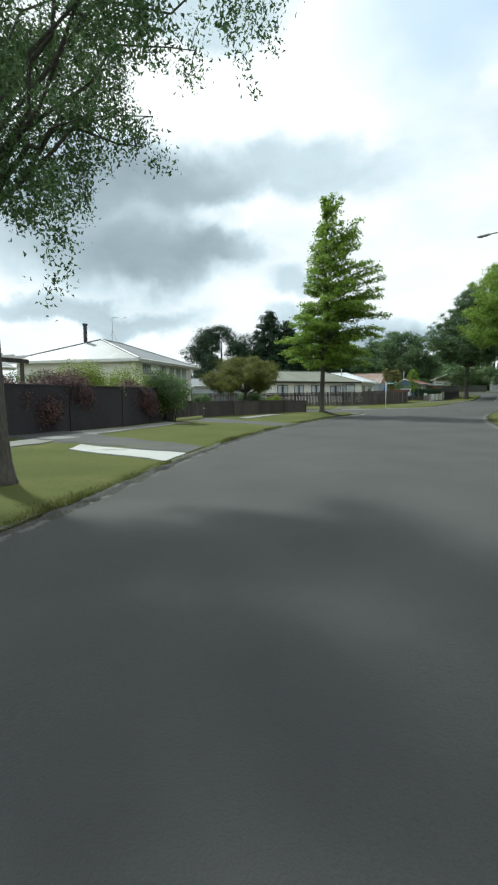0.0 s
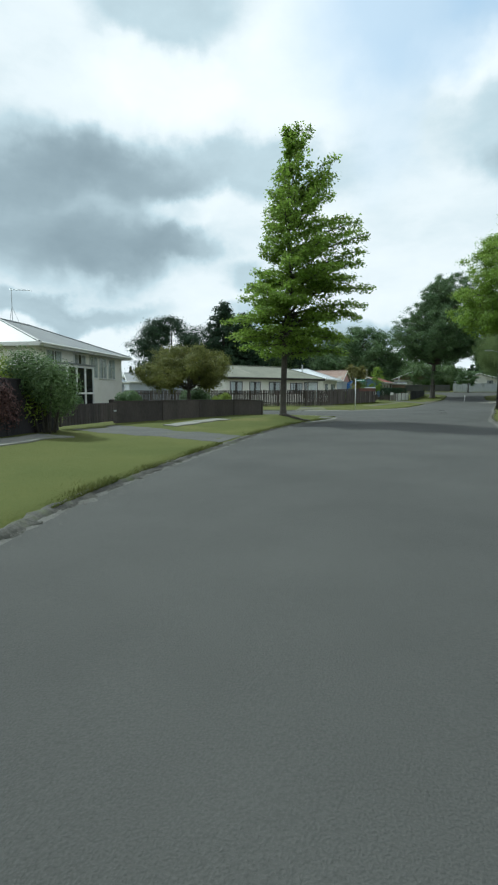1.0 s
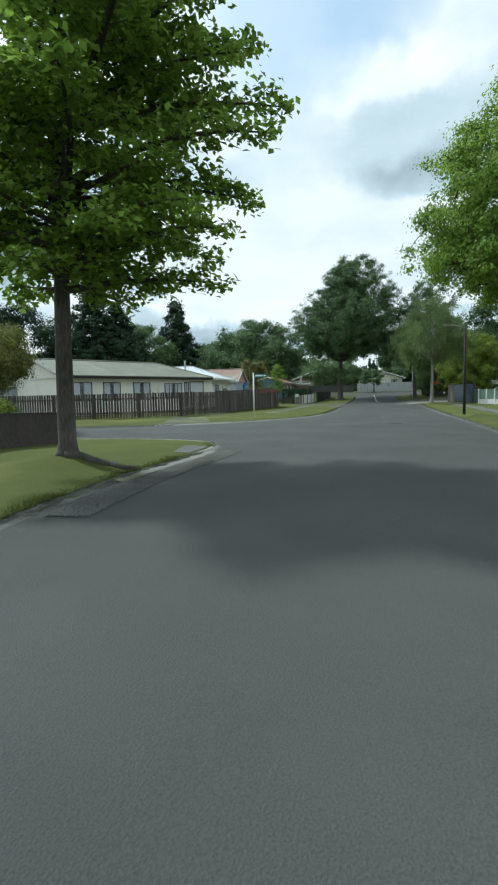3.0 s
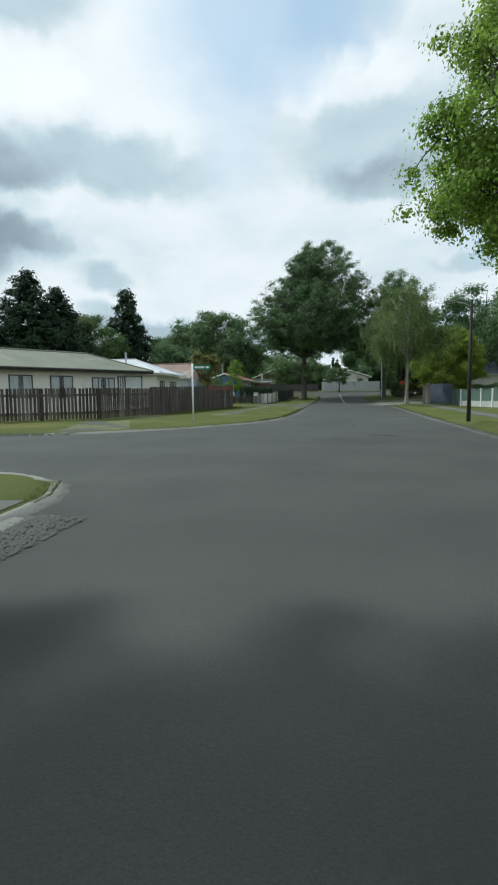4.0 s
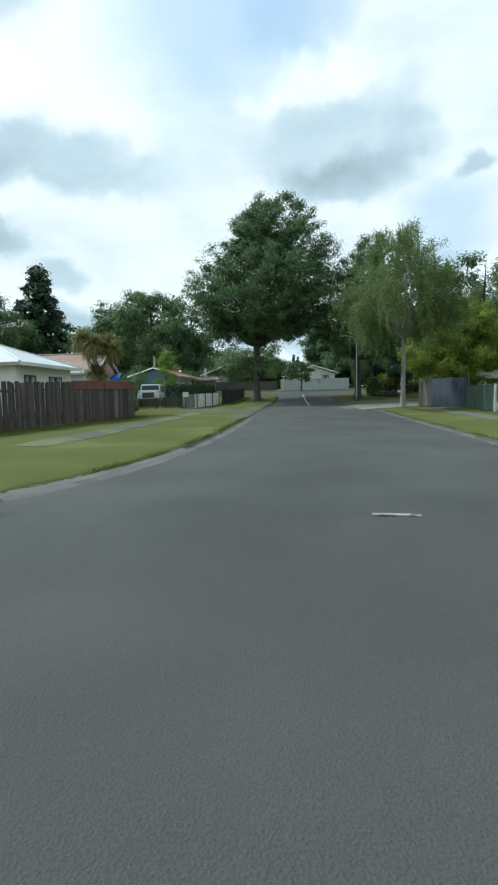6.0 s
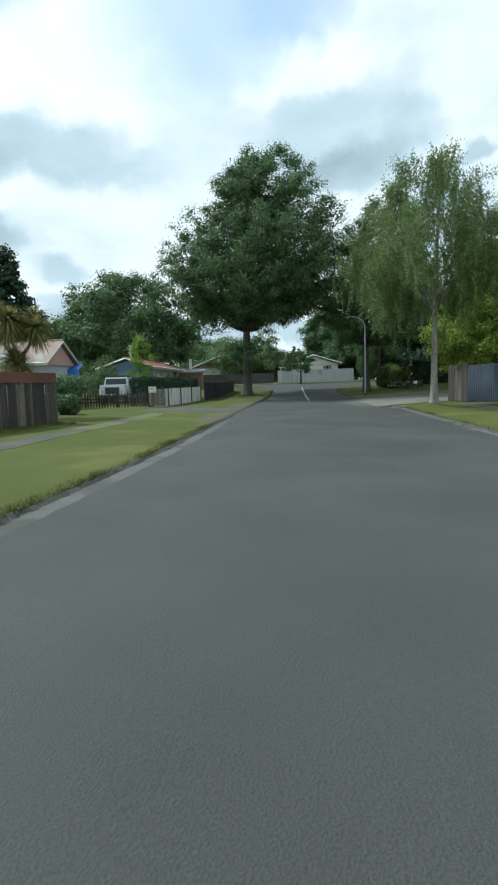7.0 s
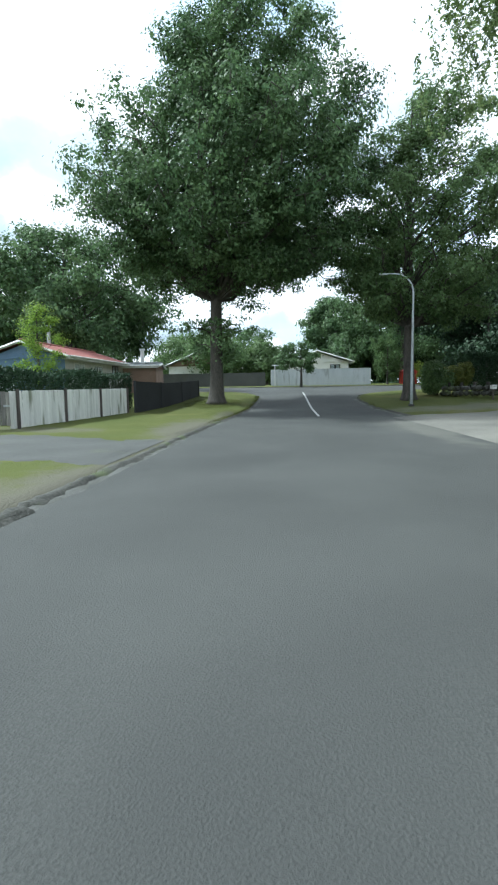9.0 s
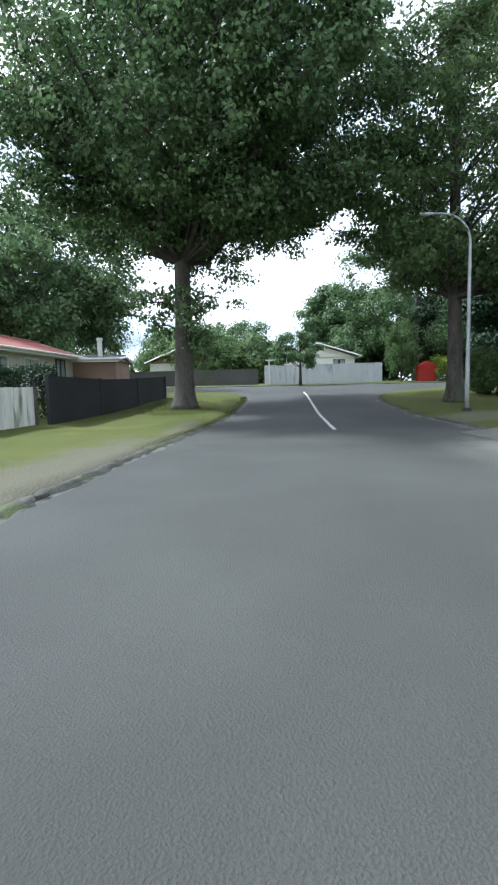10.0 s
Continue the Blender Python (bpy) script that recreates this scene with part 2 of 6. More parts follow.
M = dict(
    asphalt=mat("asphalt", (0.041, 0.042, 0.04), (0.084, 0.085, 0.08), 0.5, 0.85, 0.5, 95, spread=0.75, stain=(0.049, 0.05, 0.048), stain_scale=0.22, stain_at=0.56, spec=0.3),
    path=mat("path", (0.07, 0.072, 0.068), (0.125, 0.124, 0.114), 0.8, 0.9, 0.4, 45, spread=0.8, stain=(0.095, 0.1, 0.055), stain_scale=0.6, stain_at=0.55),
    path_pale=mat("path_pale", (0.15, 0.15, 0.138), (0.25, 0.245, 0.22), 0.8, 0.9, 0.4, 40, spread=0.8, stain=(0.12, 0.125, 0.06), stain_scale=0.7, stain_at=0.56),
    drive=mat("drive", (0.044, 0.045, 0.042), (0.082, 0.082, 0.076), 0.8, 0.9, 0.4, 45, spread=0.8, stain=(0.08, 0.084, 0.05), stain_scale=0.6, stain_at=0.6),
    concrete=mat("concrete", (0.34, 0.35, 0.33), (0.48, 0.48, 0.45), 0.9, 0.85, 0.3, 35, stain=(0.24, 0.25, 0.22), stain_scale=1.2),
    path_old=mat("path_old", (0.048, 0.047, 0.038), (0.086, 0.083, 0.066), 0.8, 0.95, 0.5, 40, spread=0.8, stain=(0.11, 0.118, 0.048), stain_scale=0.55, stain_at=0.45),
    gravel=mat("gravel", (0.11, 0.105, 0.092), (0.2, 0.19, 0.165), 0.7, 0.95, 0.8, 22, stain=(0.16, 0.18, 0.1), stain_scale=0.5),
    kerb=mat("kerb", (0.026, 0.026, 0.021), (0.09, 0.088, 0.074), 2.2, 0.9, 0.7, 25, stain=(0.07, 0.085, 0.035), stain_scale=1.6, stain_at=0.55),
    grass=mat("grass", (0.06, 0.08, 0.021), (0.118, 0.122, 0.039), 0.45, 0.95, 1.0, 30, spread=0.9, stain=(0.128, 0.126, 0.044), stain_scale=0.35, stain_at=0.55, spec=0.1),
    blade=mat("blade", (0.068, 0.088, 0.02), (0.122, 0.128, 0.038), 0.6, 0.7, 0, 9, island=0.25, through_light=0.4, spec=0.2),
    bark=mat("bark", (0.038, 0.034, 0.029), (0.105, 0.094, 0.078), 5, 0.95, 1.0, 30, stretch=(1, 1, 0.25), stain=(0.07, 0.08, 0.05), stain_scale=1.5),
    bark_pale=mat("bark_pale", (0.15, 0.135, 0.115), (0.36, 0.335, 0.3), 4, 0.9, 0.8, 24, stretch=(1, 1, 0.4), stain=(0.06, 0.055, 0.05), stain_scale=3),
    leaf_bright=mat("leaf_bright", (0.165, 0.265, 0.04), (0.29, 0.4, 0.075), 0.5, 0.5, 0, 6, island=0.35, through_light=0.55, spec=0.2),
    leaf_yellow=mat("leaf_yellow", (0.15, 0.215, 0.03), (0.28, 0.345, 0.06), 0.6, 0.55, 0, 6, island=0.35, through_light=0.4, spec=0.2),
    leaf_dark=mat("leaf_dark", (0.072, 0.132, 0.056), (0.152, 0.222, 0.092), 0.5, 0.5, 0, 6, island=0.45, through_light=0.36, spec=0.2),
    leaf_mid=mat("leaf_mid", (0.085, 0.145, 0.055), (0.155, 0.22, 0.085), 0.5, 0.5, 0, 6, island=0.4, through_light=0.45, spec=0.2),
    leaf_willow=mat("leaf_willow", (0.115, 0.17, 0.062), (0.23, 0.29, 0.115), 0.5, 0.55, 0, 6, island=0.35, through_light=0.4, spec=0.2),
    leaf_olive=mat("leaf_olive", (0.105, 0.13, 0.03), (0.2, 0.2, 0.055), 0.8, 0.6, 0, 6, island=0.35, through_light=0.35, spec=0.2),
    leaf_needle=mat("leaf_needle", (0.018, 0.042, 0.022), (0.045, 0.075, 0.035), 0.5, 0.6, 0, 6, island=0.4, through_light=0.2, spec=0.2),
    leaf_strap=mat("leaf_strap", (0.17, 0.17, 0.06), (0.31, 0.29, 0.12), 0.6, 0.6, 0, 6, island=0.35, through_light=0.3, spec=0.2),
    leaf_plum=mat("leaf_plum", (0.06, 0.035, 0.035), (0.15, 0.085, 0.075), 0.8, 0.6, 0, 6, island=0.4, through_light=0.3, spec=0.2),
    fence_dark=mat("fence_dark", (0.035, 0.03, 0.028), (0.075, 0.062, 0.055), 1.5, 0.85, 0.4, 30, per_object=0.2, stretch=(1, 1, 0.3)),
    # fence_dark's timber again, its colour deepened to paint in the shade under shrubs
    fence_shaded=mat("fence_shaded", (0.014, 0.013, 0.016), (0.032, 0.028, 0.031), 1.5, 0.85, 0.4, 30, per_object=0.2, stretch=(1, 1, 0.3)),
    fence_black=mat("fence_black", (0.012, 0.013, 0.016), (0.028, 0.029, 0.033), 1.0, 0.8, 0.2, 30),
    board=mat("board", (0.04, 0.033, 0.03), (0.105, 0.088, 0.077), 2.0, 0.9, 0.6, 25, per_object=0.45, stretch=(1, 1, 0.15), stain=(0.16, 0.145, 0.127), stain_scale=1.4),
    board_red=mat("board_red", (0.1, 0.04, 0.032), (0.17, 0.075, 0.055), 2.0, 0.85, 0.5, 25, stretch=(0.3, 0.3, 1)),
    white_old=mat("white_old", (0.55, 0.55, 0.52), (0.78, 0.78, 0.75), 2.0, 0.75, 0.25, 20, per_object=0.12, stretch=(2, 2, 0.3), spread=0.9, stain=(0.24, 0.25, 0.19), stain_scale=2.4, stain_at=0.56),
    gutter=mat("gutter", (0.062, 0.062, 0.057), (0.15, 0.147, 0.135), 1.6, 0.95, 0.8, 30, spread=0.9, stain=(0.07, 0.07, 0.06), stain_scale=1.3, stain_at=0.52),
    white_paint=mat("white_paint", (0.62, 0.62, 0.59), (0.78, 0.78, 0.76), 1.5, 0.6, 0.15, 25, stain=(0.46, 0.46, 0.42), stain_scale=2.2, stain_at=0.6),
    cream=mat("cream", (0.74, 0.72, 0.65), (0.84, 0.82, 0.76), 1.0, 0.75, 0.15, 25, stain=(0.58, 0.57, 0.5), stain_scale=1.5, stain_at=0.62),
    grey_wall=mat("grey_wall", (0.34, 0.37, 0.41), (0.44, 0.47, 0.5), 1.0, 0.75, 0.15, 25),
    fence_pale=mat("fence_pale", (0.48, 0.5, 0.51), (0.6, 0.62, 0.63), 1.2, 0.75, 0.2, 25, stretch=(2, 2, 0.4), stain=(0.36, 0.37, 0.36), stain_scale=1.4),
    blue_wall=mat("blue_wall", (0.12, 0.19, 0.3), (0.17, 0.25, 0.37), 1.0, 0.75, 0.15, 25),
    teal_wall=mat("teal_wall", (0.16, 0.22, 0.25), (0.22, 0.28, 0.31), 1.0, 0.75, 0.15, 25),
    pink_wall=mat("pink_wall", (0.5, 0.29, 0.26), (0.6, 0.37, 0.33), 1.0, 0.8, 0.15, 25),
    brown_wall=mat("brown_wall", (0.2, 0.13, 0.09), (0.28, 0.19, 0.14), 1.0, 0.8, 0.15, 25),
    old_wall=mat("old_wall", (0.4, 0.39, 0.36), (0.66, 0.64, 0.6), 1.2, 0.85, 0.3, 12, stretch=(3, 3, 0.25), spread=0.9),
    roof_grey=mat("roof_grey", (0.14, 0.15, 0.155), (0.21, 0.22, 0.222), 0.6, 0.45, 0.1, 12, stain=(0.24, 0.24, 0.22), stain_scale=0.8),
    roof_green=mat("roof_green", (0.12, 0.13, 0.095), (0.185, 0.19, 0.145), 0.7, 0.75, 0.4, 14, stain=(0.21, 0.205, 0.165), stain_scale=0.8),
    roof_white=mat("roof_white", (0.46, 0.49, 0.51), (0.58, 0.6, 0.62), 0.7, 0.45, 0.1, 12),
    roof_red=mat("roof_red", (0.24, 0.07, 0.058), (0.34, 0.12, 0.1), 0.8, 0.6, 0.3, 12, stain=(0.25, 0.12, 0.09), stain_scale=0.8),
    roof_tile=mat("roof_tile", (0.2, 0.13, 0.1), (0.33, 0.24, 0.2), 0.8, 0.8, 0.5, 10, stain=(0.3, 0.28, 0.25), stain_scale=0.9),
    roof_slate=mat("roof_slate", (0.1, 0.125, 0.15), (0.16, 0.19, 0.215), 0.8, 0.6, 0.3, 10),
    dark_trim=mat("dark_trim", (0.03, 0.028, 0.028), (0.06, 0.055, 0.052), 2, 0.6, 0.1, 20),
    galvanised=mat("galvanised", (0.36, 0.38, 0.39), (0.5, 0.52, 0.53), 2, 0.5, 0.1, 20, metal=0.5),
    corrugated=mat("corrugated", (0.034, 0.045, 0.062), (0.065, 0.082, 0.108), 0.8, 0.75, 0.1, 20, stain=(0.08, 0.095, 0.115), stain_scale=1.1, spec=0.25),
    pole_wood=mat("pole_wood", (0.028, 0.025, 0.023), (0.06, 0.052, 0.045), 3, 0.9, 0.5, 25, stretch=(1, 1, 0.2)),
    sign_green=mat("sign_green", (0.0, 0.2, 0.12), (0.005, 0.24, 0.15), 2, 0.4, 0, 20),
    sign_white=mat("sign_white", (0.75, 0.76, 0.75), (0.82, 0.83, 0.82), 2, 0.45, 0, 20),
    line_white=mat("line_white", (0.42, 0.42, 0.41), (0.66, 0.66, 0.64), 3, 0.7, 0.2, 30, stain=(0.2, 0.2, 0.2), stain_scale=3.5, stain_at=0.6),
    line_worn=mat("line_worn", (0.16, 0.16, 0.155), (0.42, 0.42, 0.41), 5, 0.8, 0.2, 40, spread=0.9, stain=(0.08, 0.08, 0.078), stain_scale=6, stain_at=0.52),
    tarp=mat("tarp", (0.012, 0.09, 0.34), (0.025, 0.15, 0.48), 1.5, 0.45, 0.5, 8),
    red_paint=mat("red_paint", (0.42, 0.025, 0.02), (0.55, 0.05, 0.035), 1.0, 0.5, 0.1, 20),
    dark_glass=mat("dark_glass", (0.012, 0.014, 0.016), (0.02, 0.022, 0.024), 1, 0.06, 0, 20),
    board_grey=mat("board_grey", (0.13, 0.125, 0.11), (0.27, 0.26, 0.235), 2.0, 0.9, 0.5, 25, per_object=0.3, stretch=(1, 1, 0.15)),
    car_white=mat("car_white", (0.6, 0.62, 0.63), (0.7, 0.71, 0.72), 1, 0.3, 0, 20),
    iron=mat("iron", (0.05, 0.048, 0.044), (0.11, 0.105, 0.095), 3, 0.7, 0.4, 40, stain=(0.13, 0.1, 0.075), stain_scale=4),
    rubber=mat("rubber", (0.02, 0.02, 0.02), (0.035, 0.035, 0.035), 4, 0.8, 0.2, 30),
    green_mesh=mat("green_mesh", (0.06, 0.1, 0.08), (0.1, 0.15, 0.12), 1, 0.8, 0.3, 30),
    curtain=mat("curtain", (0.4, 0.41, 0.42), (0.6, 0.61, 0.62), 3, 0.9, 0, 20, stretch=(4, 4, 0.2)),
)
glass = bpy.data.materials.new("glass")
glass.use_nodes = True
gb = glass.node_tree.nodes["Principled BSDF"]
gb.inputs["Base Color"].default_value = (0.9, 0.95, 0.95, 1)
gb.inputs["Roughness"].default_value = 0.03
gb.inputs["Transmission Weight"].default_value = 1.0
gb.inputs["IOR"].default_value = 1.45
M["glass"] = glass


# ---- building helpers ----
def mesh_object(name, bm, material, smooth=False):
    me = bpy.data.meshes.new(name)
    bm.to_mesh(me)
    bm.free()
    me.materials.append(material)
    if smooth:
        me.polygons.foreach_set("use_smooth", [True] * len(me.polygons))
    return new(name, me)


def part(name, bm, material, parent, label="", smooth=False):
    ob = mesh_object(name, bm, material, smooth)
    ob.parent = parent
    if label:
        ob["label"] = label
    return ob


def array_mesh(name, verts, faces, material):
    """A mesh from numpy arrays: verts (n, 3), faces (m, k)."""
    me = bpy.data.meshes.new(name)
    k = faces.shape[1]
    me.vertices.add(len(verts)); me.vertices.foreach_set("co", np.asarray(verts, np.float32).ravel())
    me.loops.add(faces.size); me.loops.foreach_set("vertex_index", faces.astype(np.int32).ravel())
    me.polygons.add(len(faces))
    me.polygons.foreach_set("loop_start", np.arange(0, faces.size, k, dtype=np.int32))
    me.update(calc_edges=True)
    me.materials.append(material)
    return me


def box(bm, x0, y0, z0, x1, y1, z1, bevel=0.0):
    made = bmesh.ops.create_cube(bm, size=1)
    bmesh.ops.scale(bm, vec=(abs(x1 - x0), abs(y1 - y0), abs(z1 - z0)), verts=made["verts"])
    bmesh.ops.translate(bm, vec=((x0 + x1) / 2, (y0 + y1) / 2, (z0 + z1) / 2), verts=made["verts"])
    if bevel:
        edges = {e for v in made["verts"] for e in v.link_edges}
        bmesh.ops.bevel(bm, geom=list(edges), offset=bevel, segments=2, affect="EDGES", profile=0.6)
    return bm


def boxes(*rows, bevel=0.0):
    bm = bmesh.new()
    for r in rows:
        box(bm, *r, bevel=bevel)
    return bm


def tube(bm, points, radii, sides=8, cap=True):
    """A tapered tube along points."""
    rings = []
    pts = [Vector(p) for p in points]
    for i, p in enumerate(pts):
        ahead = (pts[min(i + 1, len(pts) - 1)] - pts[max(i - 1, 0)]).normalized()
        side = ahead.cross(Vector((0, 1, 0.13))).normalized() if abs(ahead.y) < 0.9 else ahead.cross(Vector((1, 0, 0.1))).normalized()
        up = side.cross(ahead)
        r = radii[i] if isinstance(radii, (list, tuple)) else radii
        rings.append([bm.verts.new(p + r * (math.cos(a) * side + math.sin(a) * up)) for a in (2 * math.pi * k / sides for k in range(sides))])
    for a, b in zip(rings, rings[1:]):
        for k in range(sides):
            bm.faces.new((a[k], a[(k + 1) % sides], b[(k + 1) % sides], b[k]))
    if cap:
        bm.faces.new(rings[0][::-1]); bm.faces.new(rings[-1])
    return bm


def poly_prism(bm, outline, z0, z1):
    """An upright prism over a plan outline."""
    low = [bm.verts.new((x, y, z0)) for x, y in outline]
    top = [bm.verts.new((x, y, z1)) for x, y in outline]
    n = len(outline)
    for i in range(n):
        bm.faces.new((low[i], low[(i + 1) % n], top[(i + 1) % n], top[i]))
    bm.faces.new(low[::-1]); bm.faces.new(top)
    return bm


def thing(name, at, turn=0.0, label="", category="", group="", kind=""):
    """An Empty at a thing's base, turned by so many degrees about the upright."""
    ob = new(name)
    ob.matrix_basis = pose(at[0], at[1], at[2], 0, 0, turn)
    return tagged(ob, label, category, group, kind)


# ---- the lie of the land ----
ROAD_Y = [-3000, 45, 70, 82, 86, 88, 92, 96, 105, 112, 130, 3000]
ROAD_Z = [0, 0, 0.1, 0.22, 0.38, 0.56, 0.92, 1.14, 1.42, 1.62, 1.8, 1.9]


def prof(y):
    return np.interp(y, ROAD_Y, ROAD_Z)


LEFT_KERB = [(5.9, -26), (1.0, -11.7), (-3.0, -0.4), (-5.35, 5.5), (-6.75, 9.6), (-7.9, 14.2), (-9.0, 19.5), (-9.65, 24.5), (-9.62, 28), (-9.78, 29.6),
             (-10.2, 30.5), (-11.2, 31.1), (-12.8, 31.4), (-17, 31.2), (-24, 30), (-60, 24)]
FAR_KERB = [(-60, 31.2), (-24, 36.8), (-18, 38.05), (-15.5, 38.95), (-13.65, 40.35), (-11.95, 42.5), (-10.85, 44.7), (-10.15, 46.9), (-9.85, 49.4), (-9.78, 54), (-9.95, 60), (-10.4, 70),
            (-10.6, 80), (-10.4, 88), (-10.75, 92.5), (-12.5, 96), (-16, 97.8), (-70, 98.5)]
RIGHT_KERB = [(13.6, -26), (7.8, -10), (3.6, 2.2), (0.9, 11.5), (-0.8, 18.6), (-2.0, 26), (-2.55, 32.5), (-2.65, 42), (-2.8, 51), (-2.9, 61), (-2.95, 70), (-3.55, 79),
              (-4.3, 84), (-5.0, 88.5), (-5.0, 91), (-3.6, 94), (0, 96.8), (6, 98), (70, 98.5)]
CROSS_KERB = [(70, 110.5), (-70, 110.5)]


def smooth_line(pts, step=0.7):
    """A rounded line through points, at even steps."""
    out = []
    p = [np.array(q, float) for q in pts]
    p = [2 * p[0] - p[1]] + p + [2 * p[-1] - p[-2]]
    for a, b, c, d in zip(p, p[1:], p[2:], p[3:]):
        n = max(1, int(np.linalg.norm(c - b) / step))
        tb, tc = 0.5 * (c - a), 0.5 * (d - b)
        lb, lc, lm = np.linalg.norm(c - a) + 1e-9, np.linalg.norm(d - b) + 1e-9, np.linalg.norm(c - b)
        tb, tc = (c - a) / lb * lm, (d - b) / lc * lm
        for k in range(n):
            u = k / n
            out.append((2 * u**3 - 3 * u**2 + 1) * b + (u**3 - 2 * u**2 + u) * tb + (-2 * u**3 + 3 * u**2) * c + (u**3 - u**2) * tc)
    out.append(p[-2])
    return np.array(out)


KERBS = [smooth_line(k) for k in (LEFT_KERB, FAR_KERB, RIGHT_KERB, CROSS_KERB)]
OUTLINE = np.concatenate([KERBS[0][::-1][:0], KERBS[2], KERBS[3], KERBS[1][::-1], KERBS[0][::-1]])


def off_road(x, y):
    """How far a place lies outside the carriageway (negative: on it), and the nearest edge point."""
    p = np.stack([np.ravel(x), np.ravel(y)], 1).astype(float)
    a, b = OUTLINE, np.roll(OUTLINE, -1, 0)
    best, near = np.full(len(p), 1e9), np.zeros_like(p)
    inside = np.zeros(len(p), bool)
    for s, e in zip(a, b):
        d = e - s
        u = np.clip(((p - s) @ d) / max(d @ d, 1e-12), 0, 1)
        q = s + u[:, None] * d
        dist = np.hypot(*(p - q).T)
        closer = dist < best
        best[closer], near[closer] = dist[closer], q[closer]
        with np.errstate(divide="ignore", invalid="ignore"):
            cross = ((s[1] > p[:, 1]) != (e[1] > p[:, 1])) & (p[:, 0] < (e[0] - s[0]) * (p[:, 1] - s[1]) / (e[1] - s[1]) + s[0])
        inside ^= cross
    return np.where(inside, -best, best), near


def verge(d):
    return 0.06 + 0.028 * np.minimum(np.maximum(d, 0), 6.0)


MOUNDS = ((-11.05, 25.4, 0.2, 0.9), (-2.1, 67.9, 0.22, 1.0), (-2.3, 43.2, 0.18, 1.5))      # humps of earth over the roots of two trees and at a lamp


def mounds(x, y):
    return sum(h * np.exp(-((x - mx) ** 2 + (y - my) ** 2) / (2 * (0.55 * w) ** 2)) for mx, my, h, w in MOUNDS)


def gz(x, y):
    """Height of the ground at one place."""
    d, _ = off_road([x], [y])
    return float(prof(y) + (verge(d[0]) + mounds(x, y) if d[0] > 0 else 0.0))


def lumps(x, y):
    return 0.018 * np.sin(1.7 * x + 0.6 * y) * np.sin(0.9 * y - 0.4 * x) + 0.012 * np.sin(3.9 * x) * np.cos(3.1 * y + 1)


# ground: one sheet to the horizon, with the carriageway let into it
gx = np.concatenate([[-3000, -1500, -800, -450, -250, -160, -110, -80], np.arange(-62, -24, 2.0), np.arange(-24, 8, 0.35), np.arange(8, 40, 2.0), [45, 55, 75, 110, 160, 250, 450, 800, 1500, 3000]])
gy = np.concatenate([[-3000, -1200, -500, -200, -90, -50], np.arange(-34, -4, 1.5), np.arange(-4, 50, 0.38), np.arange(50, 114, 0.48), np.arange(115, 150, 4), [160, 180, 210, 260, 340, 480, 800, 1500, 3000]])
GX, GY = np.meshgrid(gx, gy, indexing="ij")
dist, near = off_road(GX, GY)
dist, nearx, neary = dist.reshape(GX.shape), near[:, 0].reshape(GX.shape), near[:, 1].reshape(GX.shape)
cell = np.minimum(np.gradient(gx)[:, None] + 0 * GY, np.gradient(gy)[None, :] + 0 * GX)
cell = np.minimum(cell, 1.5)
snap = np.abs(dist) < 0.5 * cell
sx, sy = (GX - nearx) * np.sign(dist), (GY - neary) * np.sign(dist)
sl = np.hypot(sx, sy) + 1e-6
PX, PY = np.where(snap, nearx + 0.12 * sx / sl, GX), np.where(snap, neary + 0.12 * sy / sl, GY)
DZ = np.where(snap | (dist > 0), verge(np.where(snap, 0, dist)) + np.where(dist > 0.4, lumps(PX, PY) + mounds(PX, PY), 0), -0.35)
PZ = prof(PY) + DZ
nx, ny = GX.shape
ids = np.arange(nx * ny).reshape(nx, ny)
quads = np.stack([ids[:-1, :-1], ids[1:, :-1], ids[1:, 1:], ids[:-1, 1:]], -1).reshape(-1, 4)
ground = new("ground", array_mesh("ground", np.stack([PX, PY, PZ], -1).reshape(-1, 3), quads, M["grass"]))
tagged(ground, "mown green grass verges and gardens beside the street", "ground", kind="structure")

# road: chip seal, slightly crowned, running under the kerbs
rx, ry = np.arange(-72, 72, 1.0), np.arange(-27, 113, 1.0)
RX, RY = np.meshgrid(rx, ry, indexing="ij")
rd, _ = off_road(RX, RY)
rd = rd.reshape(RX.shape)
RZ = prof(RY) + 0.05 * np.clip(-rd / 3.5, -0.3, 1)
keep = (rd[:-1, :-1] < 1.6) & (rd[1:, :-1] < 1.6) & (rd[1:, 1:] < 1.6) & (rd[:-1, 1:] < 1.6)
ids = np.arange(RX.size).reshape(RX.shape)
quads = np.stack([ids[:-1, :-1], ids[1:, :-1], ids[1:, 1:], ids[:-1, 1:]], -1)[keep]
road = new("road", array_mesh("road", np.stack([RX, RY, RZ], -1).reshape(-1, 3), quads, M["asphalt"]))
tagged(road, "worn grey chip-sealed asphalt suburban street", "road", kind="structure")


def road_z(x, y):
    d, _ = off_road([x], [y])
    return float(prof(y) + 0.05 * min(1, max(-0.3, -d[0] / 3.5)))


